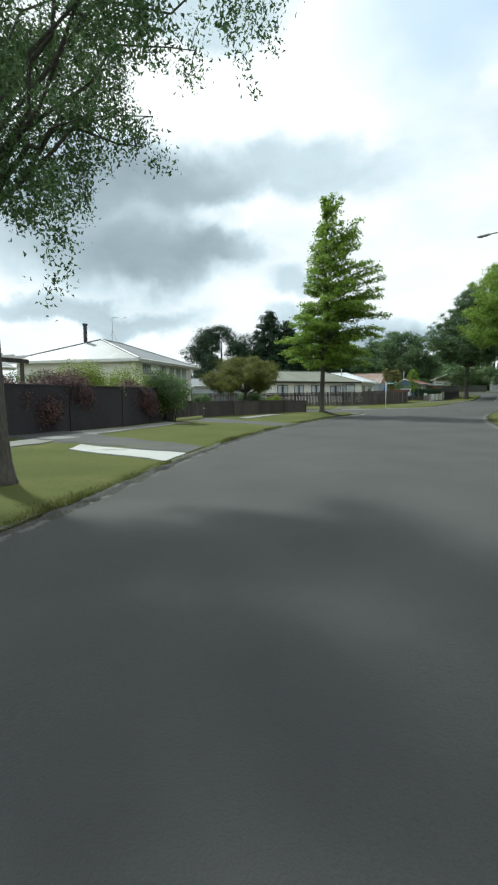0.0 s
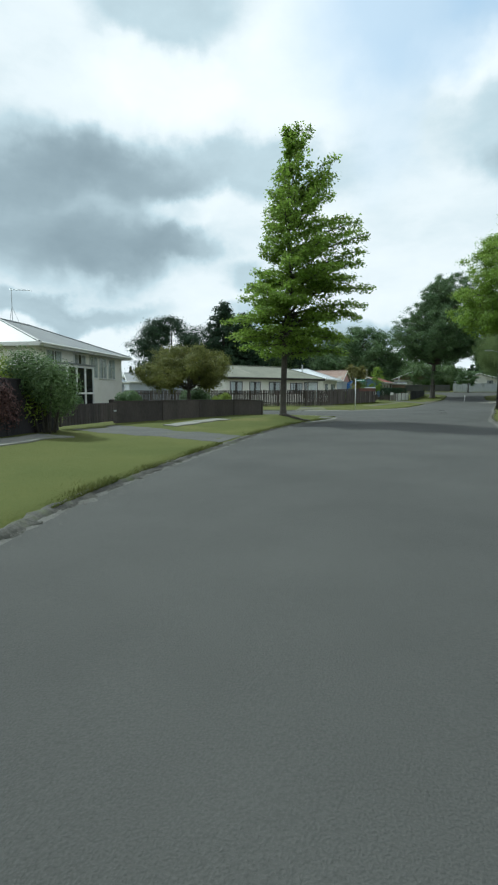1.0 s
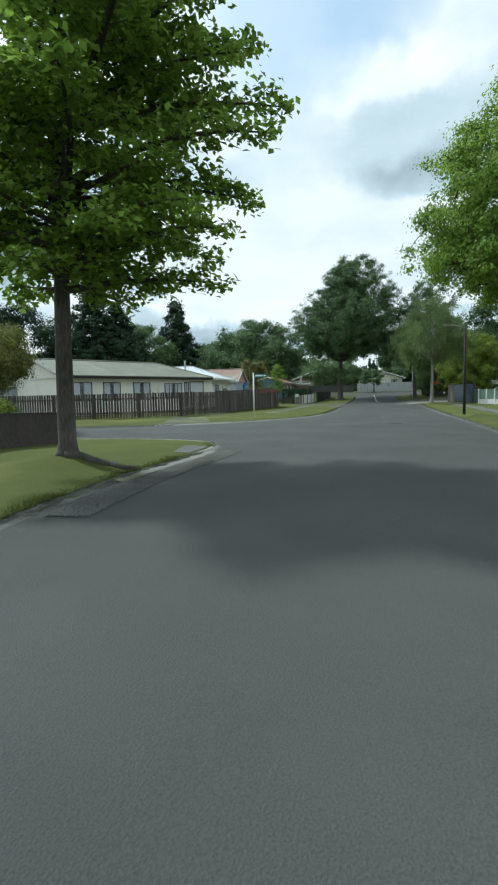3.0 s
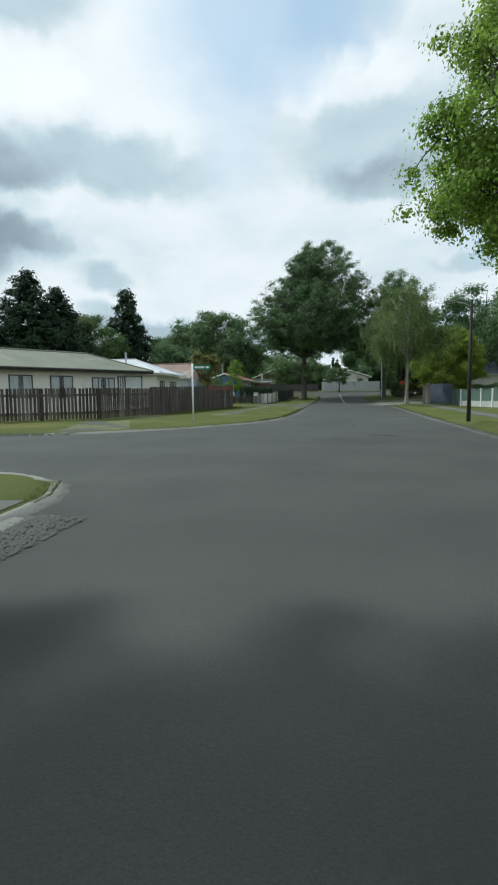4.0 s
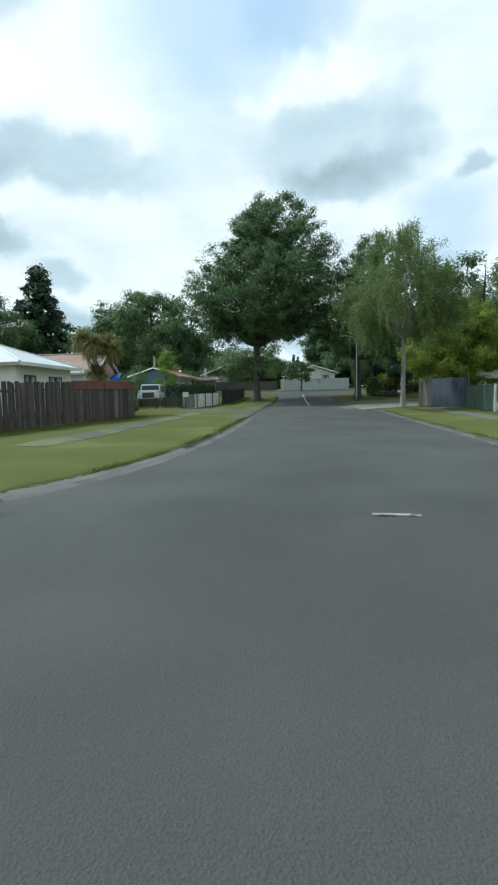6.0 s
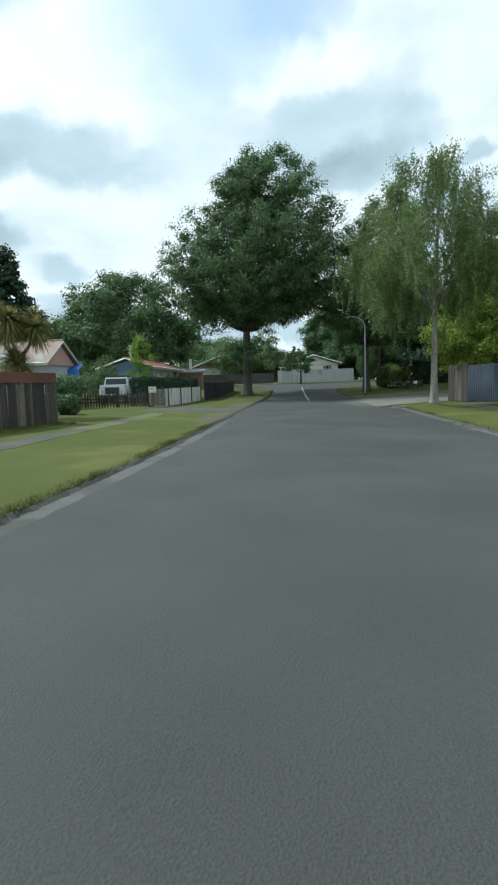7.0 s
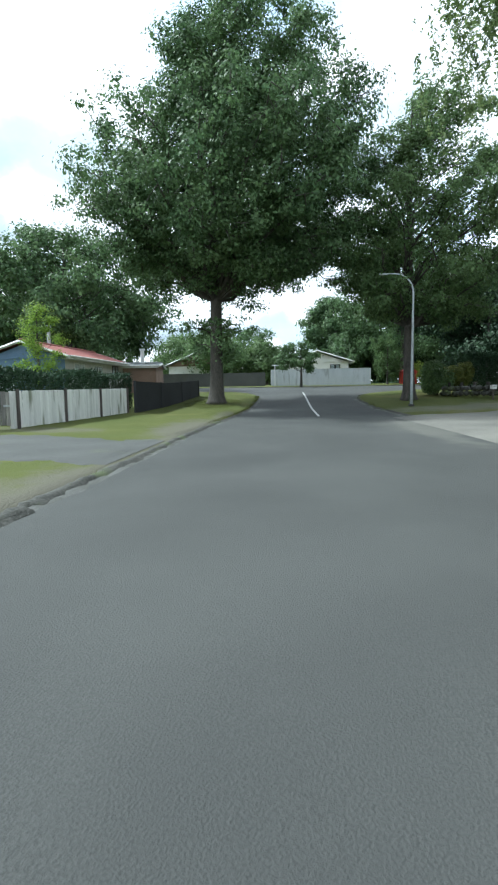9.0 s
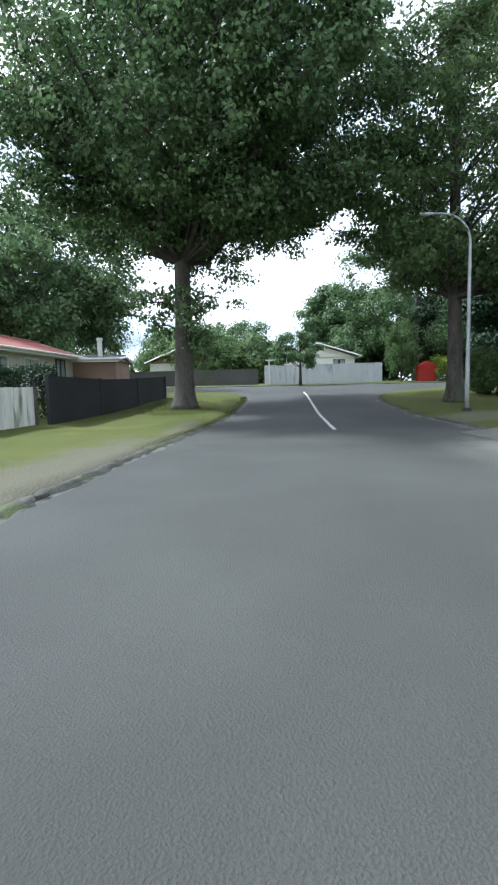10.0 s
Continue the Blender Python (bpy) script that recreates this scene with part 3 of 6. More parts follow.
# kerbs: low concrete lips with a shallow channel, broken and overgrown
def kerb_run(line, flip, broken=1.0):
    steps = np.concatenate([[0], np.cumsum(np.linalg.norm(np.diff(line, axis=0), axis=1))])
    even = np.arange(0, steps[-1], 0.16)
    line = np.stack([np.interp(even, steps, line[:, 0]), np.interp(even, steps, line[:, 1])], 1)
    rng = np.random.RandomState(len(line))
    n = len(line)
    t = np.gradient(line, axis=0)
    t /= np.linalg.norm(t, axis=1)[:, None]
    out = np.stack([-t[:, 1], t[:, 0]], 1) * flip      # away from the road
    prof_pts = [(0.14, 0.03), (0.1, 0.058), (0.05, 0.062), (0.01, 0.055), (-0.025, 0.024), (-0.06, 0.008), (-0.1, -0.03)]
    verts = []
    wob = 0.03 * rng.randn(n) + 0.03 * np.sin(even * 0.9) * np.sin(even * 0.37)
    for i in range(n):
        base = prof(line[i, 1])
        for d, z in prof_pts:
            q = line[i] + out[i] * (d + broken * (wob[i] + 0.02 * rng.randn()))
            verts.append((q[0], q[1], base + z + 0.012 * broken * rng.randn()))
    k = len(prof_pts)
    faces = [(i * k + j, (i + 1) * k + j, (i + 1) * k + j + 1, i * k + j + 1) for i in range(n - 1) for j in range(k - 1)]
    return np.array(verts), np.array(faces)


for line, flip, label in ((KERBS[0], 1, "low broken concrete kerb with dirt and grass over it"), (KERBS[1], 1, "worn concrete kerb along the grass verge"),
                          (KERBS[2], -1, "worn concrete kerb along the grass verge"), (KERBS[3], 1, "concrete kerb of the cross street")):
    v, f = kerb_run(line, flip, 0.6)
    at = v[f[:, 0]]
    corner = (at[:, 0] > -20) & (((at[:, 1] > 39.2) & (at[:, 1] < 49.6) & (at[:, 0] < -9)) | ((at[:, 1] > 28.3) & (at[:, 1] < 31.6) & (at[:, 0] < -9)))
    ob = new("kerb", array_mesh("kerb", v, f[~corner], M["kerb"]))
    tagged(ob, label, "kerb", kind="structure")


# pale concrete kerb faces round the two corners of the side street
for line, lo, hi, label in ((KERBS[1], 38.5, 50.5, "pale concrete kerb round the street corner"), (KERBS[0], 27.5, 31.6, "pale concrete kerb round the street corner")):
    bend = line[(line[:, 1] > lo) & (line[:, 1] < hi) & (line[:, 0] > -20)]
    v, f = kerb_run(bend, 1, 0.3)
    ob = new("kerb", array_mesh("kerb", v, f, M["path_pale"]))
    tagged(ob, label, "kerb", kind="structure")

# a band of grit and dirt in the channel, ragged towards the road
def gutter_band(line, flip, y0, y1, width, seed, material="gutter", label="grey grit and dirt collected along the kerb", ragged=1.0, lift=0.0):
    rng = np.random.RandomState(seed)
    line = line[(line[:, 1] > y0) & (line[:, 1] < y1) & (line[:, 0] > -22)]
    steps = np.concatenate([[0], np.cumsum(np.linalg.norm(np.diff(line, axis=0), axis=1))])
    even = np.arange(0, steps[-1], 0.2)
    line = np.stack([np.interp(even, steps, line[:, 0]), np.interp(even, steps, line[:, 1])], 1)
    t = np.gradient(line, axis=0)
    t /= np.linalg.norm(t, axis=1)[:, None]
    out = np.stack([-t[:, 1], t[:, 0]], 1) * flip
    n = len(line)
    wide = width * (1 - 0.45 * ragged + ragged * (0.25 * np.sin(even * 0.5 + seed) * np.sin(even * 0.23) + 0.4 * np.abs(rng.randn(n)) * rng.rand(n)))
    verts = []
    for i in range(n):
        for u in (0.0, 0.5, 1.0):
            q = line[i] + out[i] * (0.02 - u * wide[i])
            verts.append((q[0], q[1], prof(q[1]) + 0.05 * max(0, u * wide[i] - 0.02) / 3.5 + (0.02, 0.014, -0.006)[int(2 * u)] + lift + 0.003 * rng.randn() * (u < 1)))
    faces = [(i * 3 + j, (i + 1) * 3 + j, (i + 1) * 3 + j + 1, i * 3 + j + 1) for i in range(n - 1) for j in range(2)]
    ob = new("gutter", array_mesh("gutter", np.array(verts), np.array(faces), M[material]))
    tagged(ob, label, "gutter", kind="structure")


gutter_band(KERBS[0], 1, -6, 31.3, 0.2, 1)
gutter_band(KERBS[1], 1, 44, 64, 0.34, 2, "gutter", "pale worn concrete channel beside the kerb", 0.15)
gutter_band(KERBS[1], 1, 63.8, 92, 0.2, 5)
gutter_band(KERBS[2], -1, 14, 91, 0.3, 3)
gutter_band(KERBS[0], 1, 24.5, 29.2, 0.6, 4, "gutter", "loose grey gravel washed up at the street corner")
gutter_band(KERBS[0], 1, 24.0, 28.9, 0.24, 6, "path_pale", "pale concrete channel along the kerb at the street corner", 0.05, 0.014)


def sheet(name, corners, material, label, category, lift=0.02, n=36, ragged=True, to_road=False):
    """A paved strip lying on the ground between four corners, with a small thickness."""
    a, b, c, d = [np.array(q, float) for q in corners]
    us, vs = np.meshgrid(np.linspace(0, 1, n), np.linspace(0, 1, n), indexing="ij")
    U, V = us[..., None], vs[..., None]
    P = (1 - U) * (1 - V) * a + U * (1 - V) * b + U * V * c + (1 - U) * V * d
    dd, near_edge = off_road(P[..., 0], P[..., 1])
    edge = near_edge.reshape(P.shape)
    dd = dd.reshape(us.shape)
    out = (P - edge) * np.sign(dd)[..., None]
    out /= np.linalg.norm(out, axis=-1)[..., None] + 1e-6
    if to_road:                               # runs over the kerb down to the carriageway
        base = np.interp(dd, (-1.0, -0.7, -0.2, 0.15, 0.5), (-0.01, 0.022, 0.06, 0.09, 0.095))
        Z = prof(P[..., 1]) + np.where(dd > 0.5, verge(dd) + 0.016, base) + lumps(P[..., 0], P[..., 1]) * (dd > 0.4) + lift * (dd > 0)
    else:
        P = np.where((dd < 0.17)[..., None], edge + 0.17 * out, P)      # ends behind the kerb
        dd = np.maximum(dd, 0.17)
        Z = prof(P[..., 1]) + verge(dd) + lumps(P[..., 0], P[..., 1]) * (dd > 0.4) + lift * np.clip(dd / 0.6, 0.45, 1)
    if ragged:                                # but for the end at the kerb its rim sinks unevenly under the grass
        rim = np.minimum(1 - us, np.minimum(vs, 1 - vs))
        px, py = P[..., 0], P[..., 1]
        wave = 0.5 + 0.3 * np.sin(4.3 * px + 2.1 * py) * np.sin(3.7 * py - 1.3 * px) + 0.3 * np.sin(9.1 * px) * np.sin(8.3 * py + 2)
        Z = Z - 0.06 * np.clip((0.03 + 0.11 * wave - rim) / 0.08, 0, 1)
    ids = np.arange(n * n).reshape(n, n)
    f = np.stack([ids[:-1, :-1], ids[1:, :-1], ids[1:, 1:], ids[:-1, 1:]], -1).reshape(-1, 4)
    bm = bmesh.new()
    vv = [bm.verts.new((x, y, z)) for (x, y), z in zip(P.reshape(-1, 2), Z.ravel())]
    for q in f:
        bm.faces.new([vv[i] for i in q])
    made = bmesh.ops.extrude_face_region(bm, geom=bm.faces[:])
    bmesh.ops.translate(bm, vec=(0, 0, -0.06), verts=[g for g in made["geom"] if isinstance(g, bmesh.types.BMVert)])
    bmesh.ops.recalc_face_normals(bm, faces=bm.faces)
    return tagged(mesh_object(name, bm, material), label, category, kind="structure")


def offset_line(line, d, flip):
    t = np.gradient(line, axis=0)
    t /= np.linalg.norm(t, axis=1)[:, None]
    return line + np.stack([-t[:, 1], t[:, 0]], 1) * flip * d


def strip(name, line, d0, d1, flip, material, label, category, lift):
    """A long paved strip beside a kerb line, between two distances from it."""
    rng = np.random.RandomState(int(10 * d1))
    a, b = offset_line(line, d0, flip), offset_line(line, d1, flip)
    a, b = a + 0.07 * rng.randn(*a.shape), b + 0.07 * rng.randn(*b.shape)
    bm = bmesh.new()
    rows = []
    for p, q in zip(a, b):
        row = []
        for u in (0, 0.5, 1):
            x, y = p + u * (q - p)
            dd = d0 + u * (d1 - d0)
            row.append(bm.verts.new((x, y, prof(y) + verge(dd) + lift + float(lumps(x, y)))))
        rows.append(row)
    for r, s in zip(rows, rows[1:]):
        for k in range(2):
            bm.faces.new((r[k], s[k], s[k + 1], r[k + 1]))
    made = bmesh.ops.extrude_face_region(bm, geom=bm.faces[:])
    bmesh.ops.translate(bm, vec=(0, 0, -0.06), verts=[g for g in made["geom"] if isinstance(g, bmesh.types.BMVert)])
    bmesh.ops.recalc_face_normals(bm, faces=bm.faces)
    return tagged(mesh_object(name, bm, material), label, category, kind="structure")


def between(line, y0, y1):
    return line[(line[:, 1] >= y0) & (line[:, 1] <= y1)]


strip("pavement", between(KERBS[0][:60], -24, 27.5), 4.0, 4.9, 1, M["path_pale"], "narrow pale grey footpath through the grass verge", "footpath", 0.03)
strip("pavement", between(KERBS[0][:90], 18.4, 24.4), 3.1, 3.75, 1, M["path_pale"], "short pale footpath beside a low fence", "footpath", 0.03)
strip("pavement", between(KERBS[1][60:], 49, 68), 3.0, 3.75, 1, M["path_old"], "narrow worn asphalt footpath through the grass verge", "footpath", 0.007)
strip("pavement", between(KERBS[2], 44, 71), 2.3, 3.1, -1, M["path"], "narrow grey footpath along the verge", "footpath", 0.012)
sheet("pavement", [(-9.7, 27.8), (-10.15, 27.8), (-10.4, 29.0), (-9.8, 29.3)], M["path"], "narrow grey concrete slab at the street corner", "footpath", 0.02, ragged=False)
sheet("driveway", [(-4.8, 4.2), (-7.7, 4.15), (-8.2, 4.9), (-5.3, 5.45)], M["concrete"], "pale concrete driveway strip across the verge", "driveway", 0.026, ragged=False)
sheet("driveway", [(-5.3, 5.45), (-12.4, 4.7), (-13.0, 7.6), (-5.75, 6.8)], M["drive"], "grey asphalt driveway beside the concrete strip", "driveway", 0.032)
sheet("driveway", [(-7.7, 14.7), (-13.8, 14.7), (-14.0, 17.4), (-8.25, 17.0)], M["drive"], "grey asphalt driveway leading to a gate", "driveway", 0.011)
sheet("driveway", [(-13.6, 40.0), (-15.8, 38.6), (-17.4, 44.0), (-15.8, 44.9)], M["path_old"], "short asphalt crossing to the fence", "driveway", 0.012)
sheet("driveway", [(-10.0, 69.0), (-15.9, 69.5), (-15.6, 73.4), (-10.2, 73.1)], M["drive"], "worn grey asphalt driveway before a white fence", "driveway", 0.012)
sheet("driveway", [(-4.2, 71.6), (9.0, 77.0), (8.5, 84.0), (-4.7, 81.0)], M["gravel"], "pale gravel driveway entrance", "driveway", 0.004, n=84, ragged=False, to_road=True)


# bare earth and stray gravel that thin out into the grass and onto the road: middle, half width, half length, turn, colour, cover
EARTH, GRIT = (0.125, 0.117, 0.092), (0.17, 0.163, 0.14)
WORN = (((-10.55, 72.0), 0.36, 11.0, 1.5, EARTH, 0.8), ((-10.45, 66.0), 0.95, 3.7, 4, EARTH, 0.85), ((-11.1, 76.4), 0.85, 3.6, 3, EARTH, 0.85), ((-11.0, 82.2), 0.4, 2.2, 3, EARTH, 0.6), ((-14.3, 74.6), 1.5, 0.9, 0, EARTH, 0.6),
        ((1.0, 84.6), 6.5, 1.8, 8, GRIT, 0.6), ((-3.4, 70.9), 0.7, 1.6, 0, GRIT, 0.7), ((-16.0, 47.6), 0.9, 2.2, 0, EARTH, 0.5))
SPILLED = (((-4.5, 76.4), 0.6, 4.4, 2, GRIT, 0.45), ((-5.0, 77.5), 0.8, 3.0, 2, GRIT, 0.2))


def scatter_over(material, patches):
    """Lays soft-edged patches of another colour over a ground material."""
    n, l = material.node_tree.nodes, material.node_tree.links
    base = n["Principled BSDF"].inputs["Base Color"]
    place = n.new("ShaderNodeNewGeometry")
    broad = n.new("ShaderNodeTexNoise"); broad.inputs["Scale"].default_value = 1.6; broad.inputs["Detail"].default_value = 7; broad.inputs["Roughness"].default_value = 0.7
    l.new(place.outputs["Position"], broad.inputs[0])
    for (x, y), wide, length, turn, colour, cover in patches:
        mp = n.new("ShaderNodeMapping"); mp.vector_type = "TEXTURE"
        mp.inputs["Location"].default_value = (x, y, 0)
        mp.inputs["Rotation"].default_value = (0, 0, radians(turn))
        mp.inputs["Scale"].default_value = (wide, length, 50)
        l.new(place.outputs["Position"], mp.inputs[0])
        far = n.new("ShaderNodeVectorMath"); far.operation = "LENGTH"
        l.new(mp.outputs[0], far.inputs[0])
        add = n.new("ShaderNodeMath"); add.operation = "MULTIPLY_ADD"; add.inputs[1].default_value = 1.8
        l.new(broad.outputs[0], add.inputs[0]); l.new(far.outputs["Value"], add.inputs[2])
        soft = n.new("ShaderNodeMapRange")
        soft.inputs[1].default_value, soft.inputs[2].default_value, soft.inputs[3].default_value, soft.inputs[4].default_value = 1.45, 2.05, cover, 0
        l.new(add.outputs[0], soft.inputs[0])
        mix = n.new("ShaderNodeMix"); mix.data_type = "RGBA"; mix.inputs[7].default_value = (*colour, 1)
        l.new(soft.outputs[0], mix.inputs[0]); l.new(base.links[0].from_socket, mix.inputs[6])
        l.new(mix.outputs[2], base)


scatter_over(M["grass"], WORN)
scatter_over(M["asphalt"], SPILLED)


# ---- road markings ----
def marking(corners, label, paint="line_white"):
    bm = bmesh.new()
    (x0, y0), (x1, y1), w = corners
    a, b = Vector((x0, y0, 0)), Vector((x1, y1, 0))
    side = (b - a).normalized().cross(Vector((0, 0, 1))) * w / 2
    n = max(2, int((b - a).length))
    rows = []
    for i in range(n + 1):
        p = a + (b - a) * i / n
        rows.append([bm.verts.new((q.x, q.y, road_z(q.x, q.y) + 0.012)) for q in (p - side, p + side)])
    for r, s in zip(rows, rows[1:]):
        bm.faces.new((r[0], r[1], s[1], s[0]))
    made = bmesh.ops.extrude_face_region(bm, geom=bm.faces[:])
    bmesh.ops.translate(bm, vec=(0, 0, -0.02), verts=[g for g in made["geom"] if isinstance(g, bmesh.types.BMVert)])
    tagged(mesh_object("road_marking", bm, M[paint]), label, "road marking", kind="structure")


marking([(-7.25, 81.6), (-8.1, 94.6), 0.08], "white painted centre line at the junction")
marking([(-6.4, 43.95), (-5.95, 43.95), 0.09], "short worn white paint dash on the asphalt", "line_worn")


def service_cover(at, turn):
    root = thing("manhole_cover", (at[0], at[1], road_z(*at) + 0.004), turn, "flush rectangular service cover set in the asphalt road", "manhole cover")
    part("frame", boxes((-0.34, -0.2, -0.03, 0.34, -0.18, 0.005), (-0.34, 0.18, -0.03, 0.34, 0.2, 0.005), (-0.34, -0.18, -0.03, -0.32, 0.18, 0.005), (0.32, -0.18, -0.03, 0.34, 0.18, 0.005)), M["iron"], root)
    part("lid", boxes((-0.315, -0.175, -0.03, 0.315, 0.175, 0.003), bevel=0.003), M["asphalt"], root)


service_cover((-5.65, 39.0), 5)


# ---- trees ----
def leaf_mesh(name, centres, size, material, rng, droop=0.0, facing=None):
    """One small folded leaf at every centre; facing: the way that its upper side leans to."""
    n = len(centres)
    c = np.asarray(centres)
    s = size * (0.6 + 0.8 * rng.rand(n))[:, None]
    a = rng.randn(n, 3); a[:, 2] = a[:, 2] * (1 - droop) - droop * 1.5
    if facing is not None:
        f = facing + 0.35 * rng.randn(n, 3)
        f /= np.linalg.norm(f, axis=1)[:, None] + 1e-9
        a = np.cross(f, rng.randn(n, 3))
    a /= np.linalg.norm(a, axis=1)[:, None] + 1e-9
    b = np.cross(f, a) if facing is not None else np.cross(a, rng.randn(n, 3))
    b /= np.linalg.norm(b, axis=1)[:, None] + 1e-9
    nrm = np.cross(a, b)
    if size < 0.065:
        v = np.stack([c - a * s * 0.6 - b * s * 0.2, c + b * s * 0.45 + nrm * s * 0.1, c + a * s * 0.7], 1).reshape(-1, 3)
        return array_mesh(name, v, np.arange(3 * n).reshape(n, 3), material)
    v = np.stack([c - a * s * 0.6, c + b * s * 0.38 + nrm * s * 0.12, c + a * s * 0.6, c - b * s * 0.38 + nrm * s * 0.12], 1).reshape(-1, 3)
    f = np.arange(4 * n).reshape(n, 4)
    return array_mesh(name, v, f, material)


def tree(name, at, height, trunk_r, crown, reach, limbs, leaves, leaf, leaf_mat, bark, label, category="tree", seed=1,
         rise=0.35, clump=0.8, flat=0.6, weep=0.0, lean=(0, 0), fork=0.75, inner=0.35, dense=3.6, shift=(0, 0), strand=26, tassel=0.05, uneven=0.25, group="", sprouts=(), taper=0.0, bulge=False):
    """crown: (bottom, top) as shares of the height; reach(u): the crown's radius at u from its bottom to its top."""
    rng = np.random.RandomState(seed)
    x, y = at
    z = gz(x, y) - 0.05
    root = thing(name, (x, y, z), 0, label, category, group)
    bm = bmesh.new()
    levels = [0, 0.012, 0.03, 0.06, 0.12, 0.22, 0.34, 0.46, 0.58, 0.7, 0.82, 0.92, 1.0]
    pts, rad = [], []
    for u in levels:
        pts.append(Vector((lean[0] * u * u * height + 0.05 * trunk_r * 6 * math.sin(3 * u + seed), lean[1] * u * u * height + 0.05 * trunk_r * 6 * math.cos(4 * u + seed) - 0.05 * trunk_r * 6 * math.cos(seed), u * height * 0.94)))
        rad.append(trunk_r * ((1 - u) ** fork) * (1 + 0.75 * math.exp(-u * height / 0.35)) + 0.012)
    tube(bm, pts, rad, 10)

    def trunk_at(h):
        u = min(0.999, max(0, h / (height * 0.94)))
        i = max(k for k in range(len(levels) - 1) if levels[k] <= u)
        return pts[i].lerp(pts[i + 1], (u - levels[i]) / (levels[i + 1] - levels[i]))

    z0, z1 = crown[0] * height, crown[1] * height
    clumps, weights, widths = [], [], []
    for k in range(limbs):
        u = (k + 0.5 + 0.6 * (rng.rand() - 0.5)) / limbs
        r = reach(u) * (1 - uneven + 2 * uneven * rng.rand())
        az = 2.399963 * k + 0.5 * rng.randn()
        tip_h = z0 + u * (z1 - z0)
        start_h = max(z0 * 0.75 + 0.03 * height, tip_h - rise * r - 0.2)
        s = trunk_at(min(start_h, height * 0.9))
        centre = trunk_at(min(tip_h, height * 0.92))
        aside = 0.5 + 0.5 * math.sin(math.pi * (0.12 + 0.86 * u)) if bulge else math.sqrt(u)
        e = Vector((centre.x + r * math.cos(az) + shift[0] * aside, centre.y + r * math.sin(az) + shift[1] * aside, tip_h))
        limb_r = max(0.012, trunk_r * 0.32 * (1 - 0.75 * u))
        line = []
        for j in range(6):
            w = j / 5
            p = s.lerp(e, w)
            p.z += 0.12 * r * math.sin(math.pi * w) * (1 if not weep else 1.8)
            p += Vector(rng.randn(3) * 0.05 * r * (0 < j < 5))
            line.append(p)
        tube(bm, line, [limb_r * (1 - 0.85 * j / 5) for j in range(6)], 5, cap=False)
        for j in range(max(3, int(r * dense))):
            w = inner + (1.02 - inner) * rng.rand() ** 0.7
            i = min(4, int(w * 5))
            p = line[i].lerp(line[i + 1], w * 5 - i)
            narrow = 1 + taper * (0.35 - w)
            q = p + Vector(rng.randn(3)) * (0.22 * clump + 0.045 * r) * narrow
            q.z = min(q.z, z1 - 0.15)
            if rng.rand() < 0.35:
                tube(bm, [p, p.lerp(q, 0.5) + Vector((0, 0, 0.06)), q], [limb_r * 0.3, limb_r * 0.2, 0.008], 4, cap=False)
            clumps.append(q); weights.append((0.5 + rng.rand()) * narrow); widths.append(narrow)
    for h, az, ln in sprouts:                 # leafy shoots low on the trunk
        s = trunk_at(h)
        e = s + Vector((ln * math.cos(az), ln * math.sin(az), 0.25 * ln))
        tube(bm, [s, s.lerp(e, 0.5) + Vector((0, 0, 0.15 * ln)), e], [0.05, 0.03, 0.01], 5, cap=False)
        for j in range(5):
            clumps.append(s.lerp(e, 0.35 + 0.16 * j) + Vector(rng.randn(3)) * 0.25); weights.append(0.9); widths.append(0.8)
    part("trunk", bm, bark, root, smooth=True)
    clumps, weights = np.array(clumps), np.array(weights)
    pick = rng.choice(len(clumps), leaves, p=weights / weights.sum())
    spread = rng.randn(leaves, 3) * clump * 0.42 * np.array(widths)[pick][:, None]
    spread[:, 2] *= flat
    c = clumps[pick] + spread
    away = c - np.array([0, 0, 0.5 * (z0 + z1)])
    facing = spread / (np.linalg.norm(spread, axis=1)[:, None] + 1e-6) * 0.9 + away / (np.linalg.norm(away, axis=1)[:, None] + 1e-6) * 0.45 + np.array([0, 0, 0.45])
    if weep:
        strands = max(40, leaves // strand)
        knots = clumps[rng.choice(len(clumps), max(12, strands // 6))]
        sp = knots[rng.randint(0, len(knots), strands)] + rng.randn(strands, 3) * np.array([0.2, 0.2, 0.3])
        length = weep * (0.35 + rng.rand(strands))
        which = rng.randint(0, strands, int(leaves * 0.72))
        down = rng.rand(len(which))
        hang = sp[which] + rng.randn(len(which), 3) * np.array([tassel, tassel, 0.05])
        hang[:, 2] -= down * length[which]
        hang[:, 0] += 0.12 * np.sin(3 * down + which)
        c = np.concatenate([c[: int(leaves * 0.28)], hang])
        facing = None
    c[:, 2] = np.maximum(c[:, 2], 0.25)
    crown_ob = new("crown", leaf_mesh("crown", c, leaf, leaf_mat, rng, 0.6 if weep else 0.15, facing))
    crown_ob.parent = root
    return root


